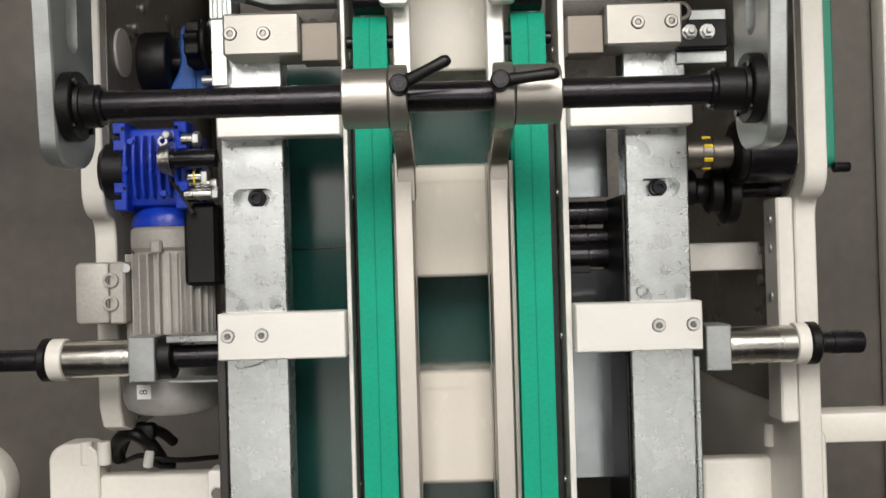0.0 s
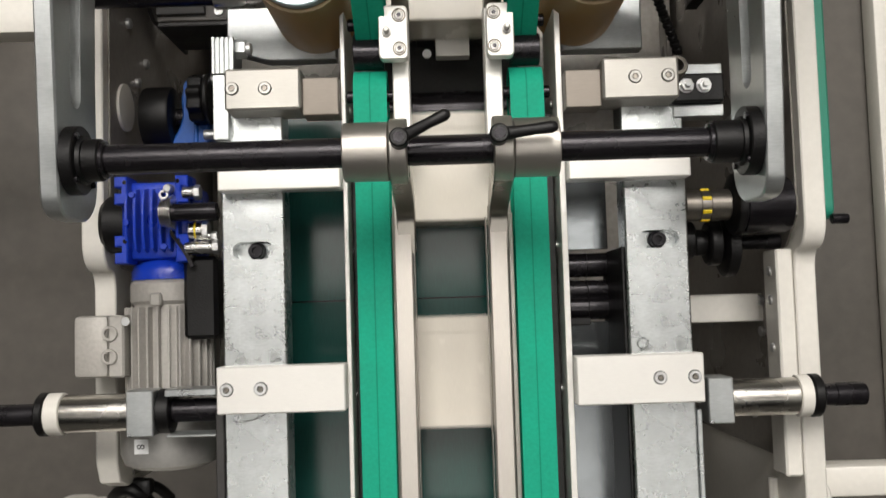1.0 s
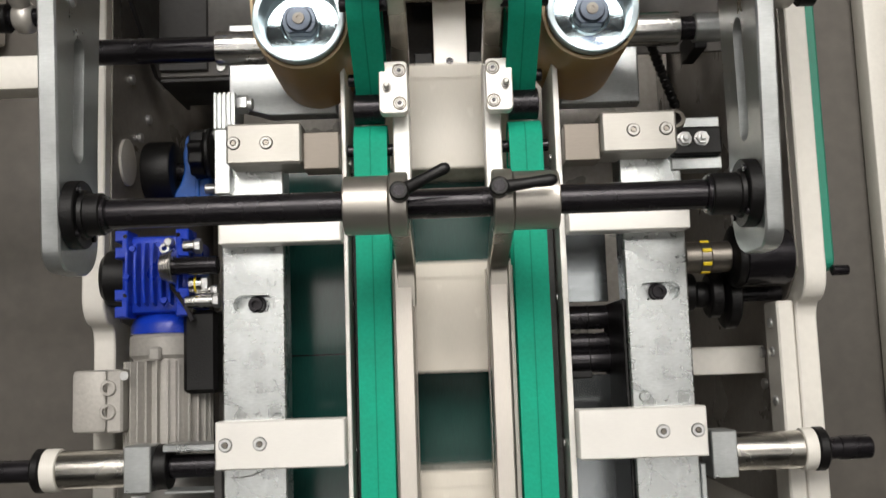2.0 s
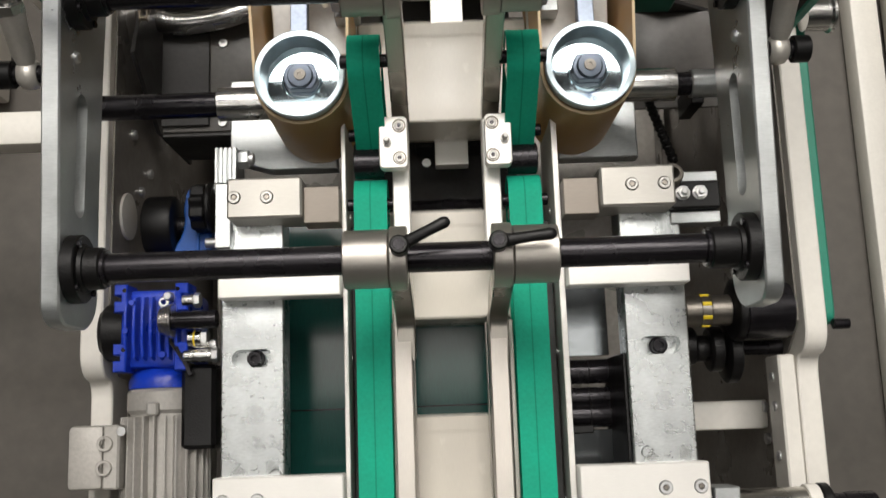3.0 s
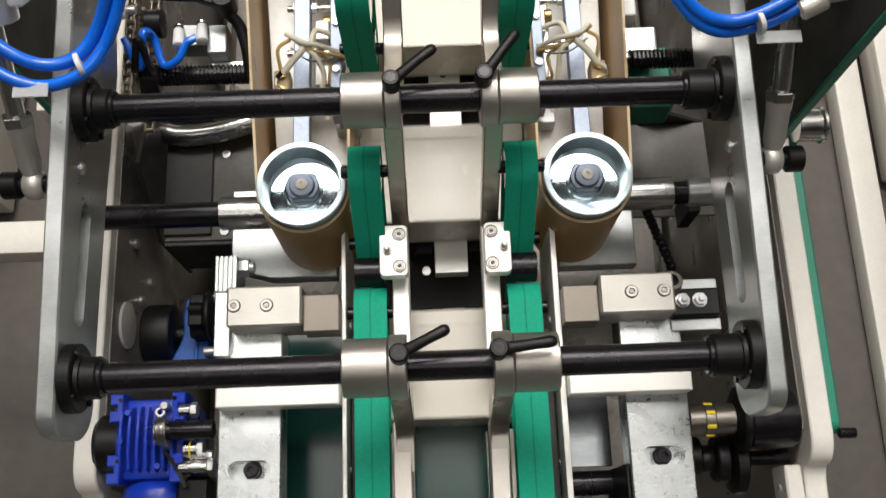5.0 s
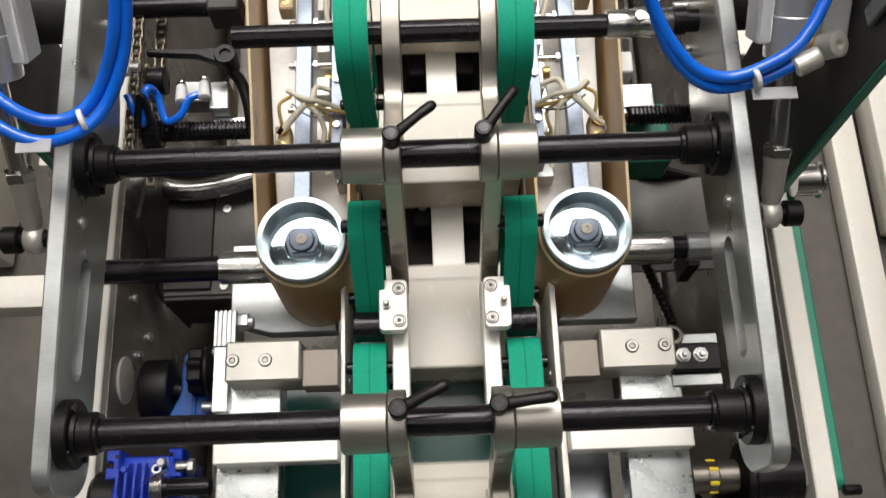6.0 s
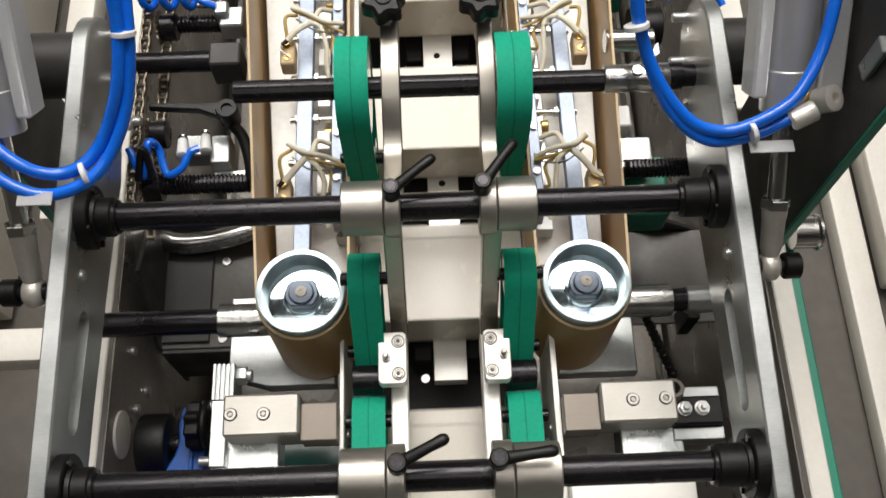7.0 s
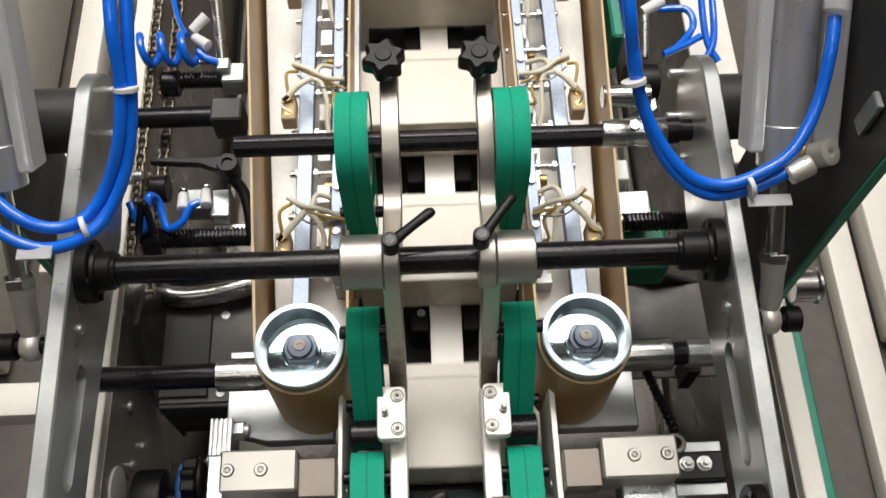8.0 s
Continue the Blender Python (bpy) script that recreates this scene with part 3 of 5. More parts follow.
def tab_plate(x0, x1, pin):
    t = thing("tab_plate", ((x0 + x1) / 2, 0.254, 1.0), "bright white rounded plate with two screws and a set screw", "plate", "tab plates")
    part("plate", prism(stadium((x0 + x1) / 2, 0.254, (x1 - x0) / 2, 0.0248, 0.005), "z", 1.006, 1.02, 0.001), CREAM, t)
    sx = (x0 + x1) / 2 + (0.0055 if pin < 0 else -0.0055)
    for yy in (0.2385, 0.2695):
        part("screw", lathe((sx, yy, 1.0202), (0, 0, 1), [(0, 0.0044), (0.0014, 0.0043), (0.0018, 0.0038)], 22), SCREW, t)
        part("countersink", pipe((sx, yy, 1.0201), (sx, yy, 1.0206), 0.0064, 0.0050, 24), GUNMETAL, t)
        part("socket", lathe((sx, yy, 1.0221), (0, 0, 1), [(0, 0.0022), (0.0004, 0.0021)], 6), SHAFT, t)
    px = (x0 + x1) / 2 + (-0.006 if pin < 0 else 0.006)
    part("set_screw", lathe((px, 0.254, 1.0202), (0, 0, 1), [(0, 0.0042), (0.003, 0.0042), (0.003, 0.0028), (0.010, 0.0026), (0.011, 0.0018)], 14), SCREW, t)
    part("foot", box(x0 + 0.004, x1 - 0.004, 0.236, 0.272, 0.993, 1.0058, 0.001), ALU, t)
    xo = (x0 - 0.026, x0 + 0.003) if pin < 0 else (x1 - 0.003, x1 + 0.026)
    part("spacer_roller", rod((xo[0], 0.2435, 0.985), (xo[1], 0.2435, 0.985), 0.0150, 28), SHAFT, t, "black steel spacer roller")


tab_plate(-0.0512, -0.0246, -1)
tab_plate(0.0472, 0.0722, 1)

# ---- cross shafts and clamps ----


def flange(parent, x, y, z, sign, big, hub, length):
    """A black flange bearing: a screwed disc and a hub with a slit collar."""
    disc = 0.0105
    b = lathe((x, y, z), (sign, 0, 0), [(0, big), (disc - 0.001, big), (disc, big - 0.001), (disc, hub + 0.003), (disc + 0.003, hub + 0.002), (disc + 0.0035, hub), (length - 0.001, hub), (length, hub - 0.001)], 36)
    f = part("flange", b, BLACK, parent, "black flange bearing")
    for k in range(4):
        a = radians(45 + 90 * k)
        r = (big + hub) / 2 + 0.002
        part("screw", lathe((x + sign * disc, y + r * math.cos(a), z + r * math.sin(a)), (sign, 0, 0), [(0, 0.0030), (0.002, 0.0030), (0.002, 0.0016)], 12), SHAFT, f)
    part("slit_collar", pipe((x + sign * (length - 0.005), y, z), (x + sign * (length + 0.0035), y, z), hub * 0.88, hub * 0.6, 30), SHAFT, f)


def cross_shaft(y, z, r, label):
    t = thing("cross_shaft", (0, y, z), label, "shaft", "cross shafts")
    part("rod", rod((-0.289, y, z), (0.2498, y, z), r, 40, 0.001), SHAFT, t)
    flange(t, -0.2895, y, z, 1, 0.0272, 0.0168, 0.026)
    flange(t, 0.2495, y, z, -1, 0.0272, 0.0168, 0.035)
    return t


cross_shaft(0.1255, 1.13, 0.0118, "black steel cross shaft in two black flanges")
cross_shaft(0.3485, 1.145, 0.0120, "black steel cross shaft in two black flanges")


def clamp(x0, x1, ix0, ix1, y, z, px, py, ang, length):
    """A split collar on a shaft with a side cheek and an adjustable clamping lever."""
    t = thing("clamp_collar", ((x0 + x1) / 2, y, z), "brushed aluminium clamp collar with a black lever", "clamp", "clamp collars")
    part("collar", lathe((x0, y, z), (1, 0, 0), [(0, 0.0124), (0, 0.0223), (0.001, 0.0233), (x1 - x0 - 0.001, 0.0233), (x1 - x0, 0.0223), (x1 - x0, 0.0124)], 48, caps=False), ALU, t)
    part("cheek", prism([(y + 0.0255 * math.cos(radians(a)), z + 0.0255 * math.sin(radians(a))) for a in range(0, 360, 10)], "x", ix0, ix1, 0.001), ALU, t)
    lev = part("lever", lathe((px, py, z + 0.022), (0, 0, 1), [(0, 0.0055), (0.004, 0.0074), (0.018, 0.0074), (0.0195, 0.0062)], 24), BLACK, t, "black plastic clamping lever")
    d = Vector((math.cos(radians(ang)), math.sin(radians(ang)), 0))
    pts = [(0.003, 0.034, 0.0056), (0.014, 0.036, 0.0046), (length * 0.6, 0.038, 0.0043), (length - 0.0045, 0.039, 0.0048)]
    b = bmesh.new()
    line = [Vector((px, py, z)) + d * a + Vector((0, 0, h)) for a, h, w in pts]
    n = Vector((-d.y, d.x, 0))
    rings = []
    for (a, h, w), q in zip(pts, line):
        rings.append([b.verts.new(q + n * w * math.cos(2 * math.pi * k / 14) + Vector((0, 0, 0.0034)) * math.sin(2 * math.pi * k / 14)) for k in range(14)])
    for f in (0.75, 0.4):
        q = line[-1] + d * 0.0048 * (1 - f * f) ** 0.5
        rings.append([b.verts.new(q + f * (n * 0.0048 * math.cos(2 * math.pi * k / 14) + Vector((0, 0, 0.0034)) * math.sin(2 * math.pi * k / 14))) for k in range(14)])
    for a, c in zip(rings, rings[1:]):
        for k in range(14):
            b.faces.new((a[k], a[(k + 1) % 14], c[(k + 1) % 14], c[k]))
    b.faces.new(rings[0][::-1])
    b.faces.new(rings[-1])
    bmesh.ops.recalc_face_normals(b, faces=b.faces)
    part("grip", b, BLACK, lev)
    part("screw", lathe((px, py, z + 0.041), (0, 0, 1), [(0, 0.0042), (0.0008, 0.0042), (0.0008, 0.002)], 14), SHAFT, lev)
    return t


clamp(-0.0743, -0.0385, -0.0381, -0.0240, 0.1255, 1.13, -0.0292, 0.1295, 24.7, 0.0425)
clamp(0.0587, 0.0946, 0.0429, 0.0583, 0.1255, 1.13, 0.0462, 0.1304, 5.2, 0.0440)
clamp(-0.0724, -0.0369, -0.0365, -0.0231, 0.3485, 1.145, -0.0297, 0.3483, 36.7, 0.0455)
clamp(0.0577, 0.0909, 0.0429, 0.0573, 0.3485, 1.145, 0.0451, 0.3506, 52.0, 0.0470)


# splined shaft with a universal joint
t = thing("splined_shaft", (0, 0.481, 1.125), "black splined shaft with a steel universal joint", "shaft")
spline = []
for k in range(6):
    for da, r in ((-24, 0.0092), (-12, 0.0106), (12, 0.0106), (24, 0.0092)):
        a = radians(60 * k + da)
        spline.append((0.481 + r * math.cos(a), 1.125 + r * math.sin(a)))
part("rod", prism(spline, "x", -0.1745, 0.166, 0.0005), SHAFT, t)
part("yoke", lathe((0.166, 0.4825, 1.125), (1, 0, 0), [(0, 0.0125), (0.001, 0.0132), (0.024, 0.0132), (0.027, 0.0118), (0.033, 0.0118), (0.036, 0.0132), (0.059, 0.0132), (0.060, 0.0125)], 32), CHROME, t, "polished steel universal joint")
part("cross_pin", rod((0.1955, 0.4825, 1.111), (0.1955, 0.4825, 1.139), 0.0055, 18), CHROME, t)
part("hub", lathe((0.226, 0.4835, 1.125), (1, 0, 0), [(0, 0.0125), (0.012, 0.0125), (0.013, 0.0105), (0.024, 0.0105)], 28), SHAFT, t)

# star knobs on the ends of the upper arms
for kx in (-0.0335, 0.0533):
    t = thing("star_knob", (kx, 0.537, 1.15), "black plastic star knob on a threaded stud", "knob", "star knobs")
    star = [((0.0178 + 0.0026 * math.cos(6 * radians(a))) * math.cos(radians(a + 18)), (0.0178 + 0.0026 * math.cos(6 * radians(a))) * math.sin(radians(a + 18))) for a in range(0, 360, 6)]
    part("knob", prism([(kx + u, 0.537 + v) for u, v in star], "z", 1.166, 1.183, 0.003), BLACK, t)
    part("cap", lathe((kx, 0.537, 1.183), (0, 0, 1), [(0, 0.0075), (0.001, 0.0075), (0.0015, 0.0068)], 24), BLACK, t)
    part("stud", rod((kx, 0.5365, 1.12), (kx, 0.537, 1.168), 0.004, 14), BOLT, t)
    part("nut", hex_nut((kx, 0.5368, 1.150), (0, 0.06, 1), 0.008, 0.006), BOLT, t)


# ---- swing plates that carry the shafts ----


def swing_plate(x0, x1, inner):
    t = thing("swing_plate", ((x0 + x1) / 2, 0.3, 1.07), "zinc-plated steel swing plate with a long slot", "side arm", "swing plates")
    near = [(0.112 - 0.032 * math.sin(radians(a)), 1.102 - 0.032 * math.cos(radians(a))) for a in range(0, 91, 15)]
    near += [(0.100 - 0.020 * math.cos(radians(a)), 1.132 + 0.020 * math.sin(radians(a))) for a in range(0, 91, 15)]
    far = [(0.500 + 0.050 * math.sin(radians(a)), 1.135 + 0.050 * math.cos(radians(a))) for a in range(0, 181, 15)]
    o = near + far + [(0.42, 1.066), (0.30, 1.072), (0.20, 1.073)]
    p = part("plate", prism(o, "x", x0, x1, 0.0015), ZINC, t)
    cut(p, prism(stadium(0.222, 1.118, 0.052, 0.011, 0.0108), "x", x0 - 0.02, x1 + 0.02, 0))
    face = x1 if inner > 0 else x0
    for yy, zz, tall in ((0.516, 1.10, 0.012), (0.49, 1.065, 0.012), (0.545, 1.13, 0.012), (0.30, 1.135, 0.002), (0.47, 1.09, 0.012)):
        part("screw", lathe((face, yy, zz), (inner, 0, 0), [(0, 0.0055), (0.001, 0.0055), (0.001, 0.0045), (tall, 0.0045), (tall + 0.001, 0.0035), (tall + 0.001, 0.002)], 16), BOLT, t)
    return t


swing_plate(-0.3050, -0.2900, 1)
swing_plate(0.2500, 0.2650, -1)

# ---- vertical drums and their side belts ----


def drum(x, y):
    t = thing("belt_drum", (x, y, 0.95), "vertical steel drum with an open polished end cup", "drum", "vertical drums")
    part("body", lathe((x, y, 0.952), (0, 0, 1), [(0, 0.036), (0.002, 0.0375), (0.1175, 0.0375), (0.118, 0.036)], 56), TAN, t, "tan covered drum body")
    part("cup_floor", pipe((x, y, 1.0712), (x, y, 1.0731), 0.0335, 0.015, 56), MIRROR, t, "mirror-bright cup floor")
    part("cup_wall", lathe((x, y, 1.0806), (0, 0, 1), [(0, 0.0385), (0.0110, 0.0395), (0.0110, 0.0340), (-0.0074, 0.0318)], 64, caps=False), CUPZINC, t, "zinc-plated cup wall")
    part("rim", pipe((x, y, 1.0917), (x, y, 1.0931), 0.0393, 0.0342, 64), CUPZINC, t, "polished rim")
    hub = part("hub", lathe((x, y, 1.073), (0, 0, 1), [(0, 0.0175), (0.0025, 0.0175), (0.0035, 0.0165), (0.0035, 0.0085)], 40), MIRROR, t)
    flats = [(x + 0.0150 * math.cos(radians(a)), y + max(-0.0118, min(0.0118, 0.0150 * math.sin(radians(a))))) for a in range(0, 360, 8)]
    part("nut", prism(flats, "z", 1.0765, 1.0860, 0.0008), CUPNUT, hub, "blue-grey steel nut with two flats")
    part("nut_collar", lathe((x, y, 1.0860), (0, 0, 1), [(0, 0.0112), (0.0028, 0.0110), (0.0034, 0.0102)], 36), CUPNUT, hub)
    part("centre_screw", lathe((x, y, 1.0894), (0, 0, 1), [(0, 0.0052), (0.0012, 0.0050), (0.0012, 0.0020), (0.0004, 0.0018)], 24), GUNMETAL, hub)
    return t


for dx, dy in ((-0.1142, 0.2966), (0.1374, 0.2969)):
    deeper(drum(dx, dy), 1.06)


def side_belt(x, far_in, far_out, idler):
    """A fabric belt standing on its edge round the drum, running away along the cartons."""
    t = thing("side_belt", (x, 0.3, 0.95), "tan fabric belt standing on edge round a drum", "belt", "tan side belts")
    circ = [(x, 0.2967, 0.0395), (idler, 1.0, 0.012), (far_out, 3.9, 0.02), (far_in, 3.9, 0.02)]
    circ = sorted(circ, key=lambda c: math.atan2(c[1] - 1.9, c[0] - x))
    part("idler", rod((idler, 1.0, 0.955), (idler, 1.0, 1.074), 0.0118, 24), STEEL, t, "ground steel idler roller")
    part("band", belt_mesh(circ, "z", 0.951, 1.0785, 0.0022), TAN, t)
    part("edge", belt_mesh(circ, "z", 1.0785, 1.0800, 0.0024), TANEDGE, t, "pale cut belt edge")
    return deeper(t, 1.06)


side_belt(-0.1142, -0.096, -0.176, -0.190)
side_belt(0.1374, 0.1150, 0.190, 0.197)

# ---- drive on the left side ----
t = thing("gear_motor", (-0.288, 0.0, 0.80), "blue worm gearbox with a grey finned electric motor", "gear motor")
gz = 0.868
g = part("gearbox", box(-0.327, -0.257, 0.060, 0.140, 0.815, 0.905, 0.006, seg=2), BLUE, t, "blue painted cast gearbox")
for k in range(7):
    fx = -0.318 + 0.0085 * k
    part("fin", prism([(0.066, 0.90), (0.134, 0.90), (0.130, 0.917), (0.115, 0.921), (0.085, 0.921), (0.070, 0.917)], "x", fx, fx + 0.0032, 0.0008), BLUE, g)
for fx, side in ((-0.3285, -1), (-0.2670, 1)):
    for fy in (0.056, 0.116):
        outline = [(fx, fy), (fx + 0.013, fy), (fx + 0.013, fy + 0.028), (fx, fy + 0.028)]
        if side < 0:
            outline = outline + [(fx, fy + 0.017), (fx + 0.007, fy + 0.017), (fx + 0.007, fy + 0.011), (fx, fy + 0.011)]
        else:
            outline = outline[:2] + [(fx + 0.013, fy + 0.011), (fx + 0.006, fy + 0.011), (fx + 0.006, fy + 0.017), (fx + 0.013, fy + 0.017)] + outline[2:]
        part("lug", prism(outline, "z", 0.885, 0.919, 0.0012), BLUE, g)
        part("lug_hole", lathe((fx + 0.0105 if side < 0 else fx + 0.0025, fy + 0.022, 0.919), (0, 0, 1), [(0, 0.0022), (0.0003, 0.0021)], 12), SHAFT, g)
for fx, fy in ((-0.316, 0.097), (-0.283, 0.128), (-0.278, 0.072), (-0.31, 0.125)):
    part("plug", lathe((fx, fy, 0.918), (0, 0, 1), [(0, 0.0033), (0.004, 0.0030)], 10), BLUE, g)
part("breather", lathe((-0.2735, 0.1305, 0.915), (0, 0, 1), [(0, 0.005), (0.006, 0.005), (0.009, 0.0035)], 12), BOLT, g)
part("bearing_cap", lathe((-0.327, 0.1, 0.868), (-1, 0, 0), [(0, 0.030), (0.022, 0.030), (0.027, 0.026), (0.028, 0.02)], 36), BLACK, t, "black bearing cap")
part("adapter", lathe((-0.288, 0.060, gz), (0, -1, 0), [(0, 0.030), (0.006, 0.036), (0.012, 0.038), (0.020, 0.038)], 40), BLUE, t, "blue adapter flange")
m = part("motor_body", lathe((-0.288, 0.040, gz), (0, -1, 0), [(0, 0.036), (0.004, 0.0395), (0.022, 0.0395), (0.026, 0.036), (0.125, 0.036)], 44), MOTOR, t, "grey cast finned motor body")
for k in range(26):
    a = 2 * math.pi * k / 26
    b = box(-0.0011, 0.0011, -0.086, 0.012, 0.034, 0.0455, 0.0004)
    bmesh.ops.rotate(b, verts=b.verts, cent=(0, 0, 0), matrix=Matrix.Rotation(a, 3, "Y"))
    bmesh.ops.translate(b, verts=b.verts, vec=(-0.288, 0.0, gz))
    part("cooling_fin", b, MOTOR, m)
part("eye_lug", box(-0.296, -0.284, 0.012, 0.026, 0.902, 0.914, 0.002), MOTOR, m)
part("fan_cover", lathe((-0.288, -0.082, gz), (0, -1, 0), [(0, 0.049), (0.002, 0.051), (0.055, 0.051), (0.066, 0.047), (0.071, 0.038), (0.072, 0.012)], 48), FAN, t, "grey sheet metal fan cover")
tb = part("terminal_box", box(-0.3735, -0.338, -0.058, 0.0045, 0.872, 0.912, 0.005, seg=2), MOTOR, t, "grey cast terminal box")
part("terminal_lid", box(-0.3365, -0.3205, -0.058, 0.0045, 0.868, 0.917, 0.002), MOTOR, tb)
for px, py in ((-0.3300, -0.0137), (-0.3305, -0.0371)):
    part("blanking_plug", pipe((px - 0.004, py, 0.9165), (px - 0.004, py, 0.9205), 0.0078, 0.0050, 22), MOTOR, tb)
part("lid_screw", lathe((-0.319, -0.002, 0.913), (0, 0, 1), [(0, 0.0045), (0.004, 0.0045), (0.004, 0.002)], 14), BOLT, tb)
part("tag", box(-0.3105, -0.2965, -0.1340, -0.1195, 0.9182, 0.9190, 0.0002), TAG, t, "white numbered tag")
txt = bpy.data.curves.new("tag_figure", "FONT")
txt.body, txt.size, txt.align_x, txt.align_y, txt.extrude = "8", 0.011, "CENTER", "CENTER", 0.0001
fig = new("tag_figure", txt)
fig.data.materials.append(INK)
fig.parent, fig.matrix_basis = t, Matrix.Translation(Vector((-0.3035, -0.1268, 0.9194)) - ROOT[t]) @ pose(0, 0, 0, 0, 0, 90)
# the drive sits high, over the frame plate's edge
deeper(t, 0.985)
# output hub with spring rings and a loose cable
t = thing("output_hub", (-0.245, 0.11, 0.9), "shiny steel output hub beside the gearbox", "hub")
part("sleeve", rod((-0.2640, 0.1030, 0.944), (-0.2180, 0.1030, 0.944), 0.0090, 24), SHAFT, t)
for k in range(5):
    part("ring", pipe((-0.2735 + 0.0027 * k, 0.1030, 0.944), (-0.2716 + 0.0027 * k, 0.1030, 0.944), 0.0135 + 0.0010 * k, 0.0088, 28), CHROME, t, "polished spring ring")
for x0, x1, yy, r in ((-0.2560, -0.2440, 0.1240, 0.0068), (-0.2500, -0.2360, 0.0860, 0.0085), (-0.2540, -0.2260, 0.0690, 0.0065), (-0.2450, -0.2280, 0.0800, 0.0040)):
    part("stud", rod((x0, yy, 0.930), (x1, yy, 0.930), r, 18), CHROME, t)
    part("nut", hex_nut((x1, yy, 0.930), (1, 0, 0), r * 1.15, 0.006), BOLT, t)
part("insert", rod((-0.2445, 0.0860, 0.930), (-0.2415, 0.0860, 0.930), 0.0088, 18), COPPER, t, "yellow rubber insert")
strap = [(p.x, p.y) for p in smoothed([(-0.2720, 0.0960, 0), (-0.2680, 0.0850, 0), (-0.2600, 0.0740, 0), (-0.2520, 0.0610, 0), (-0.2470, 0.0500, 0)], 5)]
part("strap", prism([(x + 0.0022, y + 0.0010) for x, y in strap] + [(x - 0.0012, y - 0.0010) for x, y in strap[::-1]], "z", 0.905, 0.934, 0.0003), SHAFT, t, "dark steel strap")
part("lever_eye", pipe((-0.2745, 0.1225, 0.928), (-0.2735, 0.1225, 0.936), 0.0052, 0.0028, 18), BOLT, t)
whole("bearing_block", box(-0.2595, -0.2255, -0.022, 0.061, 0.80, 0.920, 0.004), BLACK, "black steel bearing block beside the motor", "block")
t = thing("idler_wheel", (-0.295, 0.213, 0.85), "black rubber idler wheel", "wheel")
part("tyre", lathe((-0.312, 0.213, 0.868), (1, 0, 0), [(0, 0.026), (0.002, 0.0315), (0.005, 0.033), (0.029, 0.033), (0.032, 0.0315), (0.034, 0.026)], 40), BLACK, t)
part("hub", rod((-0.314, 0.213, 0.868), (-0.268, 0.213, 0.868), 0.010, 18), SHAFT, t)
t = thing("motor_bracket", (-0.255, 0.216, 0.84), "blue painted cast bracket with a black ribbed knob", "bracket")
rim = [(p.x, p.y) for p in smoothed([(-0.2815, 0.172, 0), (-0.2800, 0.186, 0), (-0.2725, 0.200, 0), (-0.2690, 0.214, 0), (-0.2700, 0.232, 0), (-0.2660, 0.250, 0)], 4)]
part("casting", prism([(-0.2400, 0.250), (-0.2400, 0.172)] + rim, "z", 0.850, 0.880, 0.002), BLUE2, t)
part("rib", prism([(-0.2560, 0.246), (-0.2560, 0.174), (-0.2520, 0.174), (-0.2520, 0.246)], "z", 0.8801, 0.884, 0.001), BLUE2, t)
for by in (0.180, 0.243):
    part("boss", lathe((-0.2690 if by < 0.2 else -0.2620, by, 0.880), (0, 0, 1), [(0, 0.0055), (0.002, 0.0052), (0.002, 0.0030)], 16), BLUE2, t)
lobes = []
for a in range(0, 360, 6):
    r = 0.0240 + 0.0022 * math.cos(9 * radians(a))
    lobes.append((0.2265 + r * math.cos(radians(a)), 0.893 + r * math.sin(radians(a))))
part("knob", prism(lobes, "x", -0.2560, -0.2400, 0.002), BLACK, t, "black ribbed knob")
part("knob_collar", rod((-0.2399, 0.2265, 0.893), (-0.2330, 0.2265, 0.893), 0.0265, 32, 0.002), BLACK, t)
for yy in (0.188, 0.246):
    part("stud", rod((-0.242, yy, 0.897), (-0.215, yy, 0.897), 0.0055, 14), BOLT, t)
t = thing("guide_stack", (-0.203, 0.225, 0.95), "zinc-plated ribbed guide rail with a hex bolt", "guide rail")
for k in range(5):
    part("rib", box(-0.2115 + 0.0044 * k, -0.2085 + 0.0044 * k, 0.2285, 0.264, 0.948, 0.988, 0.0004), ZINC, t)
part("body", box(-0.2112, -0.1915, 0.229, 0.2635, 0.948, 0.985, 0.0005), ZINC, t)
part("tail", box(-0.2112, -0.1965, 0.166, 0.2283, 0.948, 0.986, 0.0006), ZINC, t)
part("hex_bolt", hex_nut((-0.1908, 0.255, 0.975), (1, 0, 0), 0.0095, 0.010), ZINC, t)
part("bolt_shank", rod((-0.1925, 0.255, 0.975), (-0.176, 0.255, 0.975), 0.006, 16), BOLT, t)


# ---- push units at the near cross bars ----
def push_unit(sign, y, z, block, tube, ring, black, rod_end, r):
    t = thing("push_unit", (block[0], y, z - 0.02), "polished steel push tube with a white ring and black rod", "push unit", "push units")
    part("block", box(*sorted(block), y - 0.0218, y + 0.0218, z - 0.0135, z + 0.024, 0.0012), ZINC, t, "zinc-plated clamp block")
    part("tube", rod((tube[0], y, z), (tube[1], y, z), r, 36), STEEL, t)
    part("white_ring", rod((ring[0], y, z), (ring[1], y, z), r + 0.0022, 36), WHITE, t, "white plastic ring")
    part("black_ring", rod((black[0], y, z), (black[1], y, z), r + 0.0028, 36, 0.002), BLACK, t, "black plastic end ring")
    part("rod", rod((black[1], y, z), (rod_end, y, z), 0.0106, 28), SHAFT, t, "black steel rod")
    part("set_screw", lathe(((black[0] + black[1]) / 2, y + r * 0.75, z + r * 0.75), (0, 1, 1), [(0, 0.002), (0.0012, 0.0018)], 8), BOLT, t)
    return t


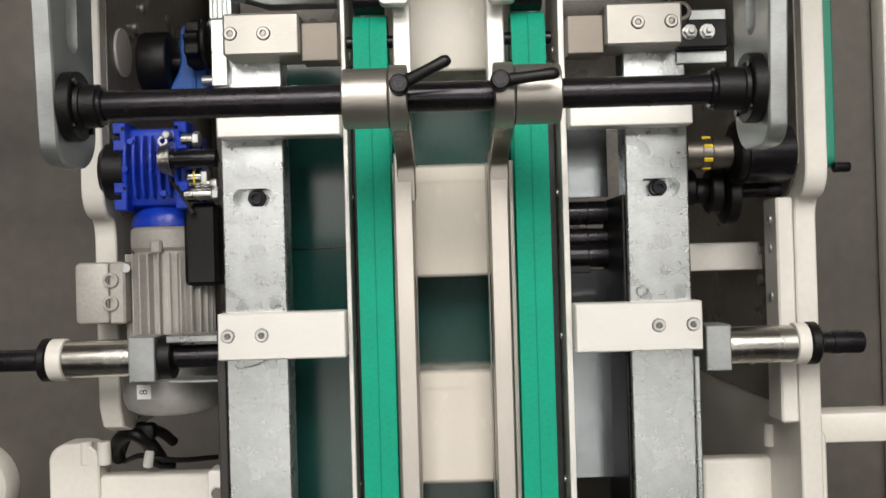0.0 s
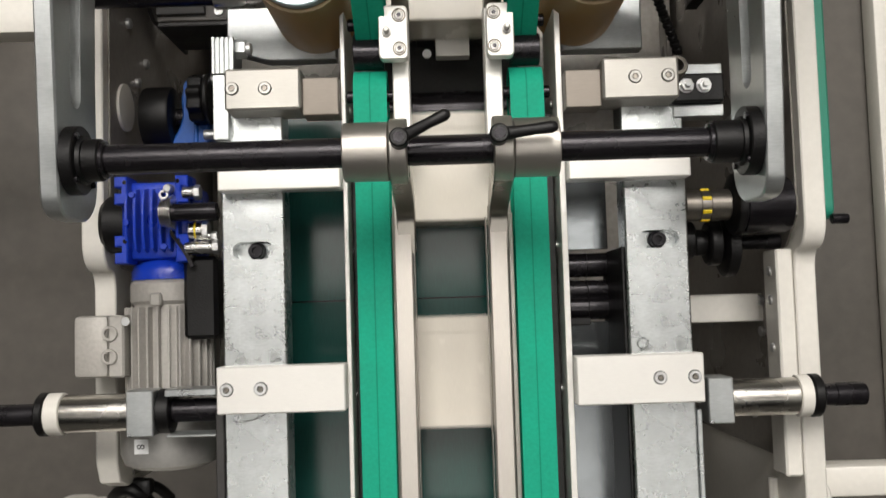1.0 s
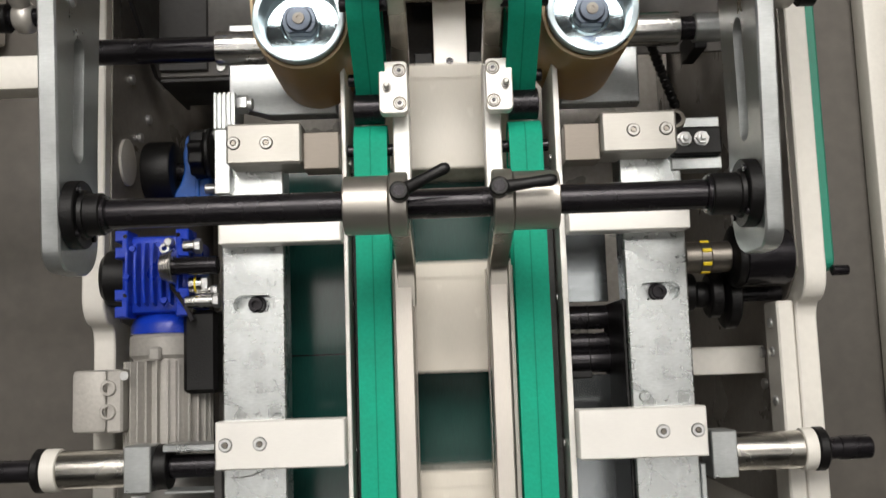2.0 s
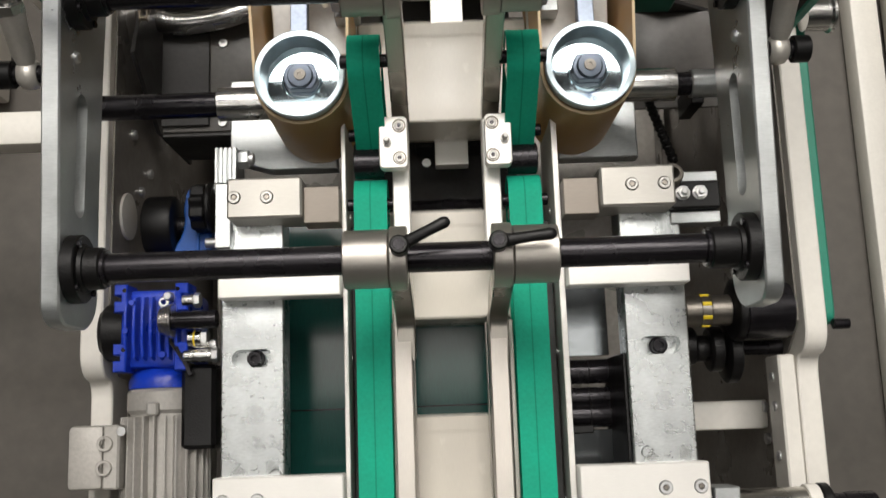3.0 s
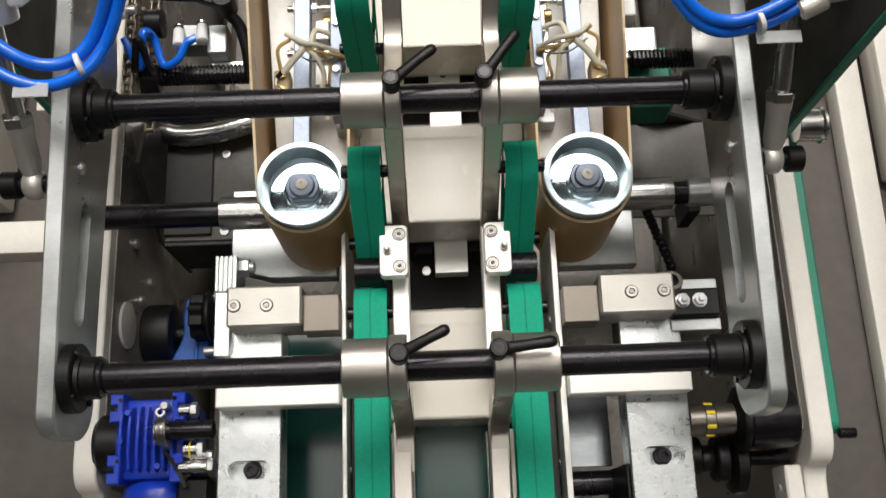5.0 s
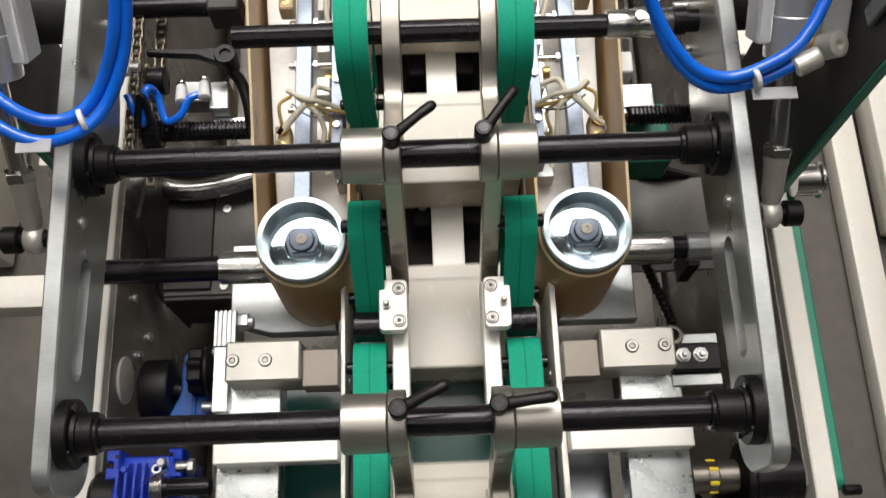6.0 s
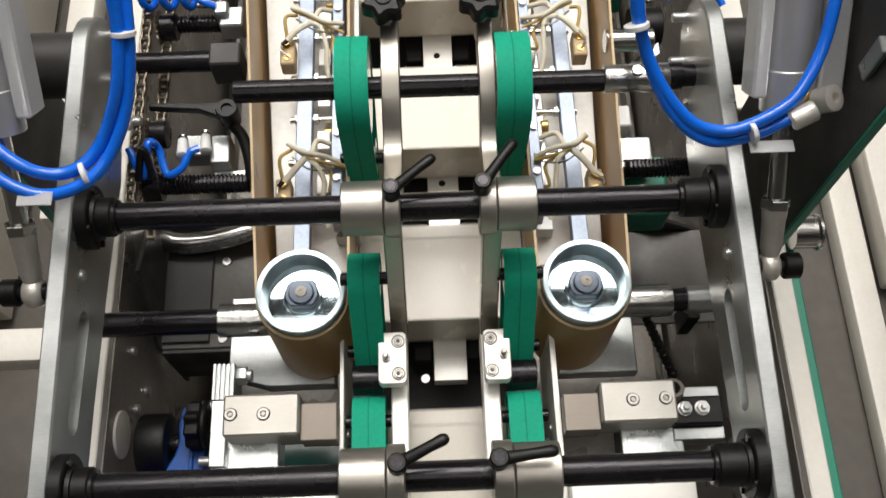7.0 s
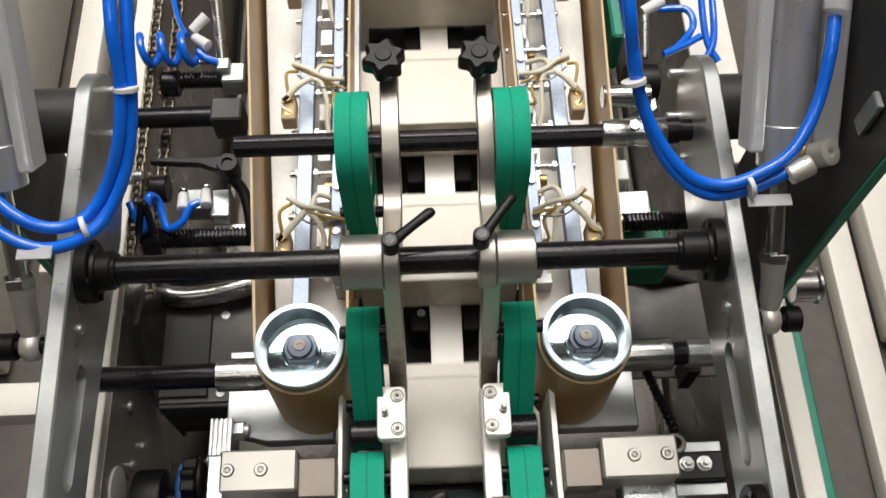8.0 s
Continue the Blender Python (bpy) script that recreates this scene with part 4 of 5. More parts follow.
t = push_unit(-1, -0.0895, 0.944, (-0.3022, -0.2765), (-0.3022, -0.3690), (-0.3690, -0.3835), (-0.3835, -0.3930), -0.62, 0.0182)
part("bush", rod((-0.2765, -0.0895, 0.944), (-0.264, -0.0895, 0.944), 0.0215, 30), BLACK, t)
part("inner_rod", rod((-0.264, -0.0895, 0.944), (-0.206, -0.0895, 0.944), 0.0112, 28), SHAFT, t)
part("bracket", box(-0.266, -0.2168, -0.0745, -0.0675, 0.93, 0.967, 0.001), ZINC, t)
part("bracket", box(-0.266, -0.2168, -0.1135, -0.1105, 0.93, 0.962, 0.001), ZINC, t)
t = push_unit(1, -0.0935, 0.944, (0.2478, 0.2722), (0.2722, 0.3390), (0.3390, 0.3510), (0.3510, 0.3620), 0.4065, 0.0180)
part("grip", rod((0.376, -0.0935, 0.944), (0.405, -0.0935, 0.944), 0.0116, 12), SHAFT, t)
whole("hook_wire", hose([(-0.20, -0.099, 0.976), (-0.185, -0.098, 0.977), (-0.172, -0.094, 0.978), (-0.165, -0.088, 0.985)], 0.0005, 6), BOLT, "thin bent steel wire on the beam", "wire")
t = thing("cable_bundle", (-0.35, -0.2, 0.78), "black cable bundle with a plastic clip", "cable")
for pts, r in (([(-0.382, -0.222, 0.77), (-0.372, -0.198, 0.80), (-0.352, -0.186, 0.815), (-0.336, -0.196, 0.81), (-0.330, -0.222, 0.78)], 0.008), ([(-0.378, -0.215, 0.775), (-0.360, -0.192, 0.805), (-0.343, -0.180, 0.81), (-0.326, -0.190, 0.79), (-0.318, -0.205, 0.77)], 0.006), ([(-0.350, -0.180, 0.80), (-0.338, -0.205, 0.805), (-0.332, -0.226, 0.79), (-0.318, -0.232, 0.77)], 0.004), ([(-0.372, -0.224, 0.78), (-0.345, -0.214, 0.80), (-0.310, -0.222, 0.79), (-0.270, -0.226, 0.76)], 0.003)):
    part("cable", hose(pts, r, 12), BLACK, t)
part("clip", box(-0.345, -0.326, -0.194, -0.176, 0.80, 0.818, 0.004, seg=2), BLACK, t)
part("plug", rod((-0.339, -0.226, 0.80), (-0.334, -0.205, 0.805), 0.0055, 16), PALE, t, "grey cable plug")

t = thing("end_stop", (-0.222, -0.24, 0.93), "pale end stop plate with a socket screw", "stop")
part("plate", prism(stadium(-0.2255, -0.28, 0.0085, 0.08, 0.004), "z", 0.925, 0.95, 0.001), CREAM, t)
part("washer", lathe((-0.2240, -0.2215, 0.9502), (0, 0, 1), [(0, 0.0075), (0.001, 0.0074)], 20), BOLT, t)
part("screw", lathe((-0.2240, -0.2215, 0.9513), (0, 0, 1), [(0, 0.0058), (0.004, 0.0055), (0.004, 0.003)], 18), GUNMETAL, t)
t = thing("levelling_foot", (-0.93, -0.42, 0.0), "cream round levelling foot on the floor", "foot")
part("base", lathe((-0.930, -0.42, 0.0), (0, 0, 1), [(0, 0.085), (0.035, 0.085), (0.045, 0.078), (0.048, 0.06)], 40), WHITE, t)
part("collar", pipe((-0.930, -0.42, 0.0482), (-0.930, -0.42, 0.07), 0.050, 0.03, 36), WHITE, t)

# ---- drive on the right side ----
t = thing("shaft_coupling", (0.27, 0.0985, 0.88), "dark steel jaw coupling with a yellow spider", "coupling")
part("hub", lathe((0.236, 0.0985, 0.905), (1, 0, 0), [(0, 0.010), (0.012, 0.010), (0.013, 0.0160), (0.028, 0.0160), (0.0285, 0.0170)], 32), GUNMETAL, t)
part("hub", lathe((0.2745, 0.0985, 0.905), (1, 0, 0), [(0, 0.0170), (0.0005, 0.0160), (0.020, 0.0160), (0.021, 0.0145)], 32), GUNMETAL, t)
part("spider", rod((0.2640, 0.0985, 0.905), (0.2748, 0.0985, 0.905), 0.0160, 32), GUNMETAL, t)
for a in (20, 70, 120, 170, 230, 290):
    c, s = math.cos(radians(a)), math.sin(radians(a))
    b = box(0.2648, 0.2742, -0.0021, 0.0021, 0.0140, 0.0172, 0.0007)
    bmesh.ops.rotate(b, verts=b.verts, cent=(0, 0, 0), matrix=Matrix.Rotation(radians(a - 90), 3, "X"))
    bmesh.ops.translate(b, verts=b.verts, vec=(0, 0.0985, 0.905))
    part("spider_tooth", b, COPPER, t, "yellow rubber tooth")
part("flange", lathe((0.2955, 0.0985, 0.905), (1, 0, 0), [(0, 0.024), (0.003, 0.031), (0.006, 0.0325), (0.010, 0.0325), (0.012, 0.029)], 36), BLACK, t)
part("bearing_housing", lathe((0.3075, 0.0965, 0.905), (1, 0, 0), [(0, 0.0275), (0.001, 0.0285), (0.046, 0.0285), (0.047, 0.0275)], 40), SHAFT, t, "black bearing housing")
t = thing("timing_pulleys", (0.29, 0.06, 0.85), "black stacked timing pulleys under the coupling", "pulley")
for x0, x1, r, yy in ((0.252, 0.268, 0.020, 0.066), (0.268, 0.282, 0.014, 0.063), (0.282, 0.296, 0.024, 0.062), (0.298, 0.312, 0.032, 0.058)):
    part("pulley", lathe((x0, yy, 0.862), (1, 0, 0), [(0, r * 0.9), (0.002, r), (x1 - x0 - 0.002, r), (x1 - x0, r * 0.9)], 28), BLACK, t)
part("axle", rod((0.24, 0.062, 0.862), (0.362, 0.062, 0.862), 0.008, 16), SHAFT, t)
whole("stub_rod", rod((0.3935, 0.0795, 0.92), (0.410, 0.0795, 0.92), 0.0055, 16), SHAFT, "short dark steel stub rod", "rod")
t = thing("sensor_block", (0.25, 0.20, 0.95), "black block with two hex nuts between white strips", "block")
part("block", box(0.2240, 0.2715, 0.1885, 0.2155, 0.968, 0.988, 0.0018), BLACK, t)
part("cable_eye", pipe((0.2252, 0.2170, 0.980), (0.2252, 0.2215, 0.998), 0.0105, 0.0065, 24), GUNMETAL, t, "dark steel cable eye")
for nx, ny in ((0.2355, 0.2035), (0.2520, 0.2035)):
    part("washer", lathe((nx, ny, 0.988), (0, 0, 1), [(0, 0.0072), (0.001, 0.007)], 20), BOLT, t)
    part("nut", hex_nut((nx, ny, 0.989), (0, 0, 1), 0.0062, 0.005), BOLT, t)
    part("stud", rod((nx, ny, 0.989), (nx, ny, 0.998), 0.0032, 12), BOLT, t)
for y0, y1 in ((0.1760, 0.1880), (0.2160, 0.2270)):
    part("strip", box(0.2245, 0.273, y0, y1, 0.955, 0.978, 0.001), ZINC, t, "zinc-plated side strip")
t = thing("bed_roller", (0.15, 0.02, 0.85), "black steel rollers beside the bed", "roller")
for yy, r in ((0.042, 0.0125), (0.016, 0.010), (-0.002, 0.013)):
    part("roller", rod((0.121, yy, 0.88), (0.1735, yy, 0.88), r, 24), SHAFT, t)
    part("journal", rod((0.150, yy, 0.88), (0.151, yy, 0.88), r + 0.001, 24), BLACK, t)
part("bracket", box(0.121, 0.150, -0.020, -0.012, 0.86, 0.905, 0.001), BLACK, t)
whole("cover_sheet", prism(stadium(0.151, -0.125, 0.0275, 0.108, 0.006), "z", 0.880, 0.884, 0.0006), SHEET, "polished steel cover sheet with rounded corners", "cover sheet")
whole("cover_sheet", box(0.121, 0.1735, 0.058, 0.175, 0.880, 0.884, 0.0006), SHEET, "polished steel cover sheet under the cross bar", "cover sheet")
whole("side_strip", box(0.1712, 0.1742, -0.30, 0.055, 0.86, 0.968, 0.0006), BLACK, "black sealing strip along the beam", "strip")
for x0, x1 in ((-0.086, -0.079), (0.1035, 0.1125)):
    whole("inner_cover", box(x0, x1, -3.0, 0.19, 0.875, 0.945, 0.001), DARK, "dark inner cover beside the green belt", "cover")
for x0, x1 in ((-0.0462, -0.0438), (0.0640, 0.0684)):
    whole("belt_cover", box(x0, x1, -3.0, 0.09, 0.945, 0.975, 0.0006), ALU_L, "aluminium cover strip beside the green belt", "cover")

# ---- under the drums ----
t = thing("cross_slide", (-0.2, 0.312, 0.96), "black rod with a polished steel sleeve", "slide rod", "slide rods")
part("rod", rod((-0.335, 0.3115, 0.975), (-0.205, 0.3115, 0.975), 0.0125, 28), SHAFT, t)
part("sleeve", rod((-0.2105, 0.3115, 0.975), (-0.160, 0.3115, 0.975), 0.0165, 32), CHROME, t)
t = thing("cross_slide", (0.22, 0.317, 0.96), "polished steel sleeves on a black rod", "slide rod", "slide rods")
part("sleeve", rod((0.176, 0.317, 0.975), (0.2395, 0.317, 0.975), 0.0165, 32), CHROME, t)
part("rod", rod((0.238, 0.317, 0.975), (0.30, 0.317, 0.975), 0.0115, 28), SHAFT, t)
part("end_sleeve", rod((0.2545, 0.317, 0.975), (0.285, 0.317, 0.975), 0.0140, 32), ZINC, t)
deeper(whole("drum_base", prism([(-0.205, 0.262), (-0.205, 0.345), (-0.098, 0.345), (-0.098, 0.250), (-0.165, 0.250)], "z", 0.928, 0.949, 0.0012), ZINC, "zinc-plated base plate under a drum", "base plate", "drum bases"), 1.06)
deeper(whole("drum_base", prism([(0.125, 0.252), (0.2045, 0.252), (0.2045, 0.345), (0.125, 0.345)], "z", 0.928, 0.949, 0.0012), ZINC, "zinc-plated base plate under a drum", "base plate", "drum bases"), 1.06)
t = thing("rear_cover", (-0.2, 0.42, 0.78), "dark painted sheet metal cover with screws", "cover")
part("sheet", box(-0.318, -0.06, 0.340, 0.51, 0.795, 0.80, 0.001), COVER, t)
part("upstand", box(-0.318, -0.262, 0.346, 0.505, 0.8002, 0.806, 0.001), DARK, t)
part("side_sheet", prism([(0.340, 0.66), (0.51, 0.66), (0.51, 0.86), (0.40, 0.90), (0.340, 0.80)], "x", -0.325, -0.320, 0.0006), DARK, t)
part("front_sheet", box(-0.318, -0.06, 0.334, 0.339, 0.70, 0.80, 0.001), DARK, t)
for sx, sy in ((-0.2471, 0.4484), (-0.2471, 0.3500)):
    part("screw", lathe((sx, sy, 0.80), (0, 0, 1), [(0, 0.0052), (0.003, 0.0050), (0.003, 0.0026), (0.001, 0.0024)], 16), BOLT, t)
for pts, r in (([(-0.345, 0.482, 0.818), (-0.30, 0.467, 0.820), (-0.25, 0.470, 0.822), (-0.20, 0.484, 0.824), (-0.15, 0.505, 0.824)], 0.013), ([(-0.345, 0.512, 0.820), (-0.29, 0.500, 0.822), (-0.24, 0.503, 0.824), (-0.18, 0.520, 0.824)], 0.010)):
    whole("steel_tube", hose(pts, r, 18), CHROME, "bent polished steel tube lying on the cover", "tube", "bent steel tubes")
t = thing("rear_cover", (0.22, 0.42, 0.78), "dark grey painted sheet metal cover", "cover")
part("sheet", box(0.09, 0.345, 0.350, 0.47, 0.795, 0.80, 0.001), COVER, t)
part("web", prism([(0.16, 0.70), (0.345, 0.70), (0.345, 0.79), (0.28, 0.83), (0.25, 0.80), (0.16, 0.80)], "y", 0.47, 0.475, 0.0006), DARK, t)
part("bracket", box(0.288, 0.302, 0.335, 0.36, 0.80, 0.86, 0.001), BLACK, t)
t = thing("corrugated_hose", (0.22, 0.29, 0.93), "black corrugated hose with a steel end", "hose")
line = smoothed([(0.190, 0.335, 0.955), (0.212, 0.318, 0.955), (0.228, 0.290, 0.94), (0.250, 0.255, 0.91)], 14)
b = bmesh.new()
for q0, q1 in zip(line[::2], line[1::2]):
    rod(q0, q1, 0.0052, 12, 0.0005, b)
tagged(part("bellows", b, BLACK, t), kind="stuff")
part("core", hose(line, 0.0042, 10, curved=False), BLACK, t)
part("end_fitting", pipe((0.2065, 0.319, 0.955), (0.2085, 0.316, 0.953), 0.0105, 0.006, 20), CHROME, t)

# support beam below the cartons
t = thing("centre_beam", (0.018, 0.6, 0.84), "pale machined centre beam with screw holes", "beam")
part("beam_body", box(0.0005, 0.0372, 0.274, 4.0, 0.840, 0.8585, 0.0008), CREAM, t)
for hy in (0.3297, 0.516, 0.6977, 0.882):
    part("hole", lathe((0.0178, hy, 0.8583), (0, 0, 1), [(0, 0.0042), (0.0006, 0.0040)], 16), SHAFT, t)
for yy in (0.30, 0.40, 0.50, 0.60, 0.70, 0.80):
    part("clamp", box(-0.022, 0.0, yy, yy + 0.045, 0.80, 0.846, 0.002), BLACK, t, "black clamp jaw")
    part("clamp", box(0.0378, 0.060, yy, yy + 0.045, 0.80, 0.846, 0.002), BLACK, t, "black clamp jaw")
for sx, sy in ((-0.0092, 0.4232), (-0.0092, 0.28)):
    part("screw", lathe((sx, sy, 0.846), (0, 0, 1), [(0, 0.005), (0.003, 0.0048), (0.003, 0.0025)], 14), BOLT, t)
whole("bed_plate", box(-0.073, 0.096, 0.235, 4.0, 0.77, 0.785, 0.001), DARK, "dark steel bed plate under the centre beam", "bed plate")


# ---- heater rows inside the side belts ----
def heater(sign, base, bar, bar2, term):
    """A row of heater hardware: base, strip, pins, terminal blocks and their wires."""
    t = thing("heater_unit", ((base[0] + base[3]) / 2, 0.7, 0.94), "steel heater rail with terminal blocks and cream wires", "heater unit", "heater units")
    part("base", prism([(base[0], 0.37), (base[1], 1.0), (base[2], 3.8), (base[3], 3.8), (base[3], 0.37)], "z", 0.935, 0.948, 0.001), PALE, t, "pale grey base plate")
    part("inner_block", box(*sorted((bar2[0], bar2[0] + (bar2[1] - bar2[0]) * 2.2)), 0.40, 3.8, 0.949, 0.972, 0.001), ZINC, t)
    part("strip", box(*bar, 0.372, 3.8, 0.985, 1.0, 0.0008), STRIP, t, "bluish zinc-plated strip")
    part("inner_rail", box(*bar2, 0.40, 3.8, 0.985, 1.02, 0.0008), STRIP, t)
    lo, hi = min(bar[0], bar2[0]) - 0.008, max(bar[1], bar2[1]) + 0.003
    rng = random.Random(5)
    yy = 0.425
    while yy < 0.95:
        part("pin", rod((lo, yy, 0.992), (hi, yy, 0.992), 0.0038, 12), CHROME, t)
        part("pin_nut", hex_nut((lo + 0.006, yy, 0.992), (1, 0, 0), 0.006, 0.005), BOLT, t)
        part("pin_nut", hex_nut((bar[1] + 0.001 if sign < 0 else bar[0] - 0.006, yy, 0.992), (1, 0, 0), 0.006, 0.005), BOLT, t)
        part("spacer", box(*sorted((bar2[0] - sign * -0.004, bar2[0] + sign * 0.018)), yy + 0.014, yy + 0.036, 0.973, 0.996, 0.001), rng.choice((ZINC, CREAM, CREAM)), t)
        part("rail_screw", lathe((sum(bar2) / 2, yy + 0.018, 1.0205), (0, 0, 1), [(0, 0.0038), (0.003, 0.0037), (0.003, 0.002)], 12), BOLT, t)
        yy += 0.052
    for k, by in enumerate((0.428, 0.595, 0.762)):
        tb = part("terminal_block", box(*term, by - 0.014, by + 0.016, 1.0, 1.022, 0.0015), CERAMIC, t, "tan ceramic terminal block")
        tx = sum(term) / 2
        for d in (-0.006, 0.008):
            part("terminal_screw", lathe((tx, by + d, 1.022), (0, 0, 1), [(0, 0.0038), (0.001, 0.0036)], 12), BRASS, tb)
        part("brass_nipple", rod((bar[1] + 0.012 if sign < 0 else bar[0] - 0.020, by + 0.088, 0.985), (bar[1] + 0.020 if sign < 0 else bar[0] - 0.012, by + 0.088, 0.985), 0.0065, 14), BRASS, t)
        # each bundle crosses over the strip from the block to the inner rail; u: inwards, v: along the rail
        def at(u, v, z):
            return (tx - sign * u + rng.uniform(-0.0015, 0.0015), by + v + rng.uniform(-0.003, 0.003), z)

        cross = at(0.024, 0.031, 1.034)
        part("sleeve_cable", hose([at(0.052, 0.062, 1.004), at(0.034, 0.060, 1.018), at(0.029, 0.042, 1.030), cross], 0.0028, 10), CABLE, t)
        part("sleeve_cable", hose([cross, at(0.036, 0.024, 1.032), at(0.0405, 0.007, 1.024), at(0.0400, -0.010, 1.014), at(0.0440, -0.030, 1.0)], 0.0027, 10), CABLE, t)
        part("sleeve_cable", hose([at(0.006, 0.054, 1.030), at(0.021, 0.038, 1.039), at(0.041, 0.030, 1.036), at(0.060, 0.031, 1.024)], 0.0026, 10), CABLE, t)
        part("wire", hose([at(0.006, 0.050, 1.028), at(0.024, 0.034, 1.036), at(0.044, 0.026, 1.031), at(0.061, 0.024, 1.024)], 0.0017, 8), YELLOW, t)
        part("wire", hose([at(0.009, 0.046, 1.028), at(-0.001, 0.034, 1.034), at(0.001, 0.014, 1.024)], 0.0019, 8), YELLOW, t)
        part("wire", hose([at(0.056, 0.010, 1.002), at(0.046, 0.004, 1.014), at(0.049, 0.018, 1.022), at(0.040, 0.028, 1.028)], 0.0018, 8), YELLOW, t)
        part("wire", hose([at(0.010, 0.034, 1.030), at(0.030, 0.016, 1.034), at(0.050, 0.022, 1.026), at(0.060, 0.038, 1.022)], 0.0010, 6), SCREW, t)
        part("sleeve_end", hose([cross, at(0.013, 0.021, 1.034), at(0.002, 0.011, 1.029)], 0.0034, 10), CABLE, t)
        part("sleeve_end", hose([at(0.003, 0.012, 1.030), at(-0.005, 0.006, 1.027)], 0.0024, 8), BLACK if sign < 0 else CABLE, t)
        part("lead", hose([at(-0.004, 0.006, 1.027), at(-0.006, -0.002, 1.028), at(0.001, -0.006, 1.0235)], 0.0009, 6), BOLT, t)
        part("cable_tie", lathe(cross, (0.4, 1, 0.3), [(-0.0015, 0.0038), (0.0015, 0.0038)], 12), TAG, t)
    return t


heater(-1, (-0.160, -0.203, -0.202, -0.076), (-0.1360, -0.1195), (-0.0965, -0.0850), (-0.1520, -0.1365))
heater(1, (0.182, 0.211, 0.214, 0.100), (0.1440, 0.1600), (0.1055, 0.1165), (0.1615, 0.1765))

# ---- pneumatic cylinders that lift the swing plates ----


def air_cylinder(x, eye_y, eye_z, sign, slope):
    d = Vector((0, math.cos(radians(slope)), math.sin(radians(slope))))
    e = Vector((x, eye_y, eye_z))
    t = thing("air_cylinder", tuple(e), "grey pneumatic cylinder with a polished rod and ball end", "air cylinder", "air cylinders")
    part("ball_end", lathe(e - Vector((0.008, 0, 0)), (1, 0, 0), [(0, 0.009), (0.003, 0.0120), (0.008, 0.0130), (0.013, 0.0120), (0.016, 0.009)], 32), NICKEL, t)
    part("shank", lathe(e + d * 0.010, d, [(0, 0.007), (0.008, 0.0092), (0.034, 0.0098), (0.036, 0.0105), (0.043, 0.0105)], 28), NICKEL, t)
    part("lock_nut", hex_nut(e + d * 0.053, d, 0.0125, 0.009), CHROME, t)
    part("rod", rod(e + d * 0.06, e + d * 0.16, 0.0075, 24), CHROME, t)
    part("pin", rod(e + Vector((-sign * 0.024, 0, 0)), e + Vector((sign * 0.026, 0, 0)), 0.0075, 20), SHAFT, t)
    part("pin_collar", rod(e + Vector((sign * 0.012, 0, 0)), e + Vector((sign * 0.026, 0, 0)), 0.0115, 24), BLACK, t)
    part("front_cap", lathe(e + d * 0.135, d, [(0, 0.012), (0.002, 0.0205), (0.035, 0.0215), (0.036, 0.0205)], 36), ALUTUBE, t)
    part("barrel", rod(e + d * 0.171, e + d * 0.42, 0.0195, 40), ALUTUBE, t)
    u = Vector((0, -d.z, d.y))
    for off, w, dd in ((-sign * 0.027, 0.006, 0.015), (sign * 0.030, 0.010, 0.013)):
        b = box(off - w, off + w, -dd, dd, 0.150, 0.42, 0.002)
        bmesh.ops.transform(b, verts=b.verts, matrix=Matrix.Translation(e) @ Matrix(((1, 0, 0, 0), (0, -u.y, d.y, 0), (0, -u.z, d.z, 0), (0, 0, 0, 1))))
        part("sensor_rail", b, CLEAR, t, "frosted plastic sensor rail")
    p = e + d * 0.132 + Vector((0, 0, 0.018)) + Vector((sign * 0.014, 0, 0))
    part("elbow_fitting", lathe(p, (sign * 0.5, -0.35, 0.9), [(0, 0.009), (0.008, 0.009), (0.009, 0.0105), (0.024, 0.0105), (0.025, 0.008), (0.025, 0.004), (0.02, 0.0036)], 24), NICKEL, t, "nickel elbow fitting")
    part("fitting_ring", lathe(p + Vector((sign * 0.5, -0.35, 0.9)).normalized() * 0.004, (sign * 0.5, -0.35, 0.9), [(0, 0.0098), (0.004, 0.0098)], 24), BRASS, t)
    return t


air_cylinder(0.292, 0.2960, 1.112, 1, 44)
air_cylinder(-0.325, 0.2850, 1.140, -1, 47)


def hoses(runs, ties, label):
    t = thing("air_hose", runs[0][0], label, "air hose", "blue air hoses")
    for pts in runs:
        part("hose", hose(pts, 0.0049, 14, 10), HOSE, t)
    for p, d in ties:
        part("cable_tie", lathe(Vector(p) - Vector(d).normalized() * 0.002, d, [(0, 0.0088), (0.0005, 0.0094), (0.0035, 0.0094), (0.004, 0.0088)], 20), TAG, t, "white cable tie")
    return t


t = hoses([[(0.147, 0.471, 1.36), (0.150, 0.440, 1.34), (0.158, 0.415, 1.30), (0.175, 0.385, 1.27), (0.200, 0.362, 1.25), (0.226, 0.355, 1.245), (0.252, 0.360, 1.25), (0.278, 0.373, 1.26), (0.298, 0.403, 1.275), (0.307, 0.436, 1.30), (0.312, 0.46, 1.31)],
           [(0.144, 0.480, 1.352), (0.1535, 0.430, 1.322), (0.163, 0.404, 1.288), (0.185, 0.370, 1.254), (0.215, 0.352, 1.238), (0.250, 0.355, 1.238), (0.277, 0.362, 1.25)]],
          [((0.1555, 0.4115, 1.302), (0.2, -0.6, -0.7)), ((0.247, 0.354, 1.244), (1, 0.3, 0.1))], "bright blue air hoses hanging in a loop")
part("union", lathe((0.276, 0.359, 1.249), (0.8, 0.25, 0.35), [(0, 0.0066), (0.002, 0.0082), (0.018, 0.0082), (0.020, 0.0070)], 20), NICKEL, t, "nickel push-in union")
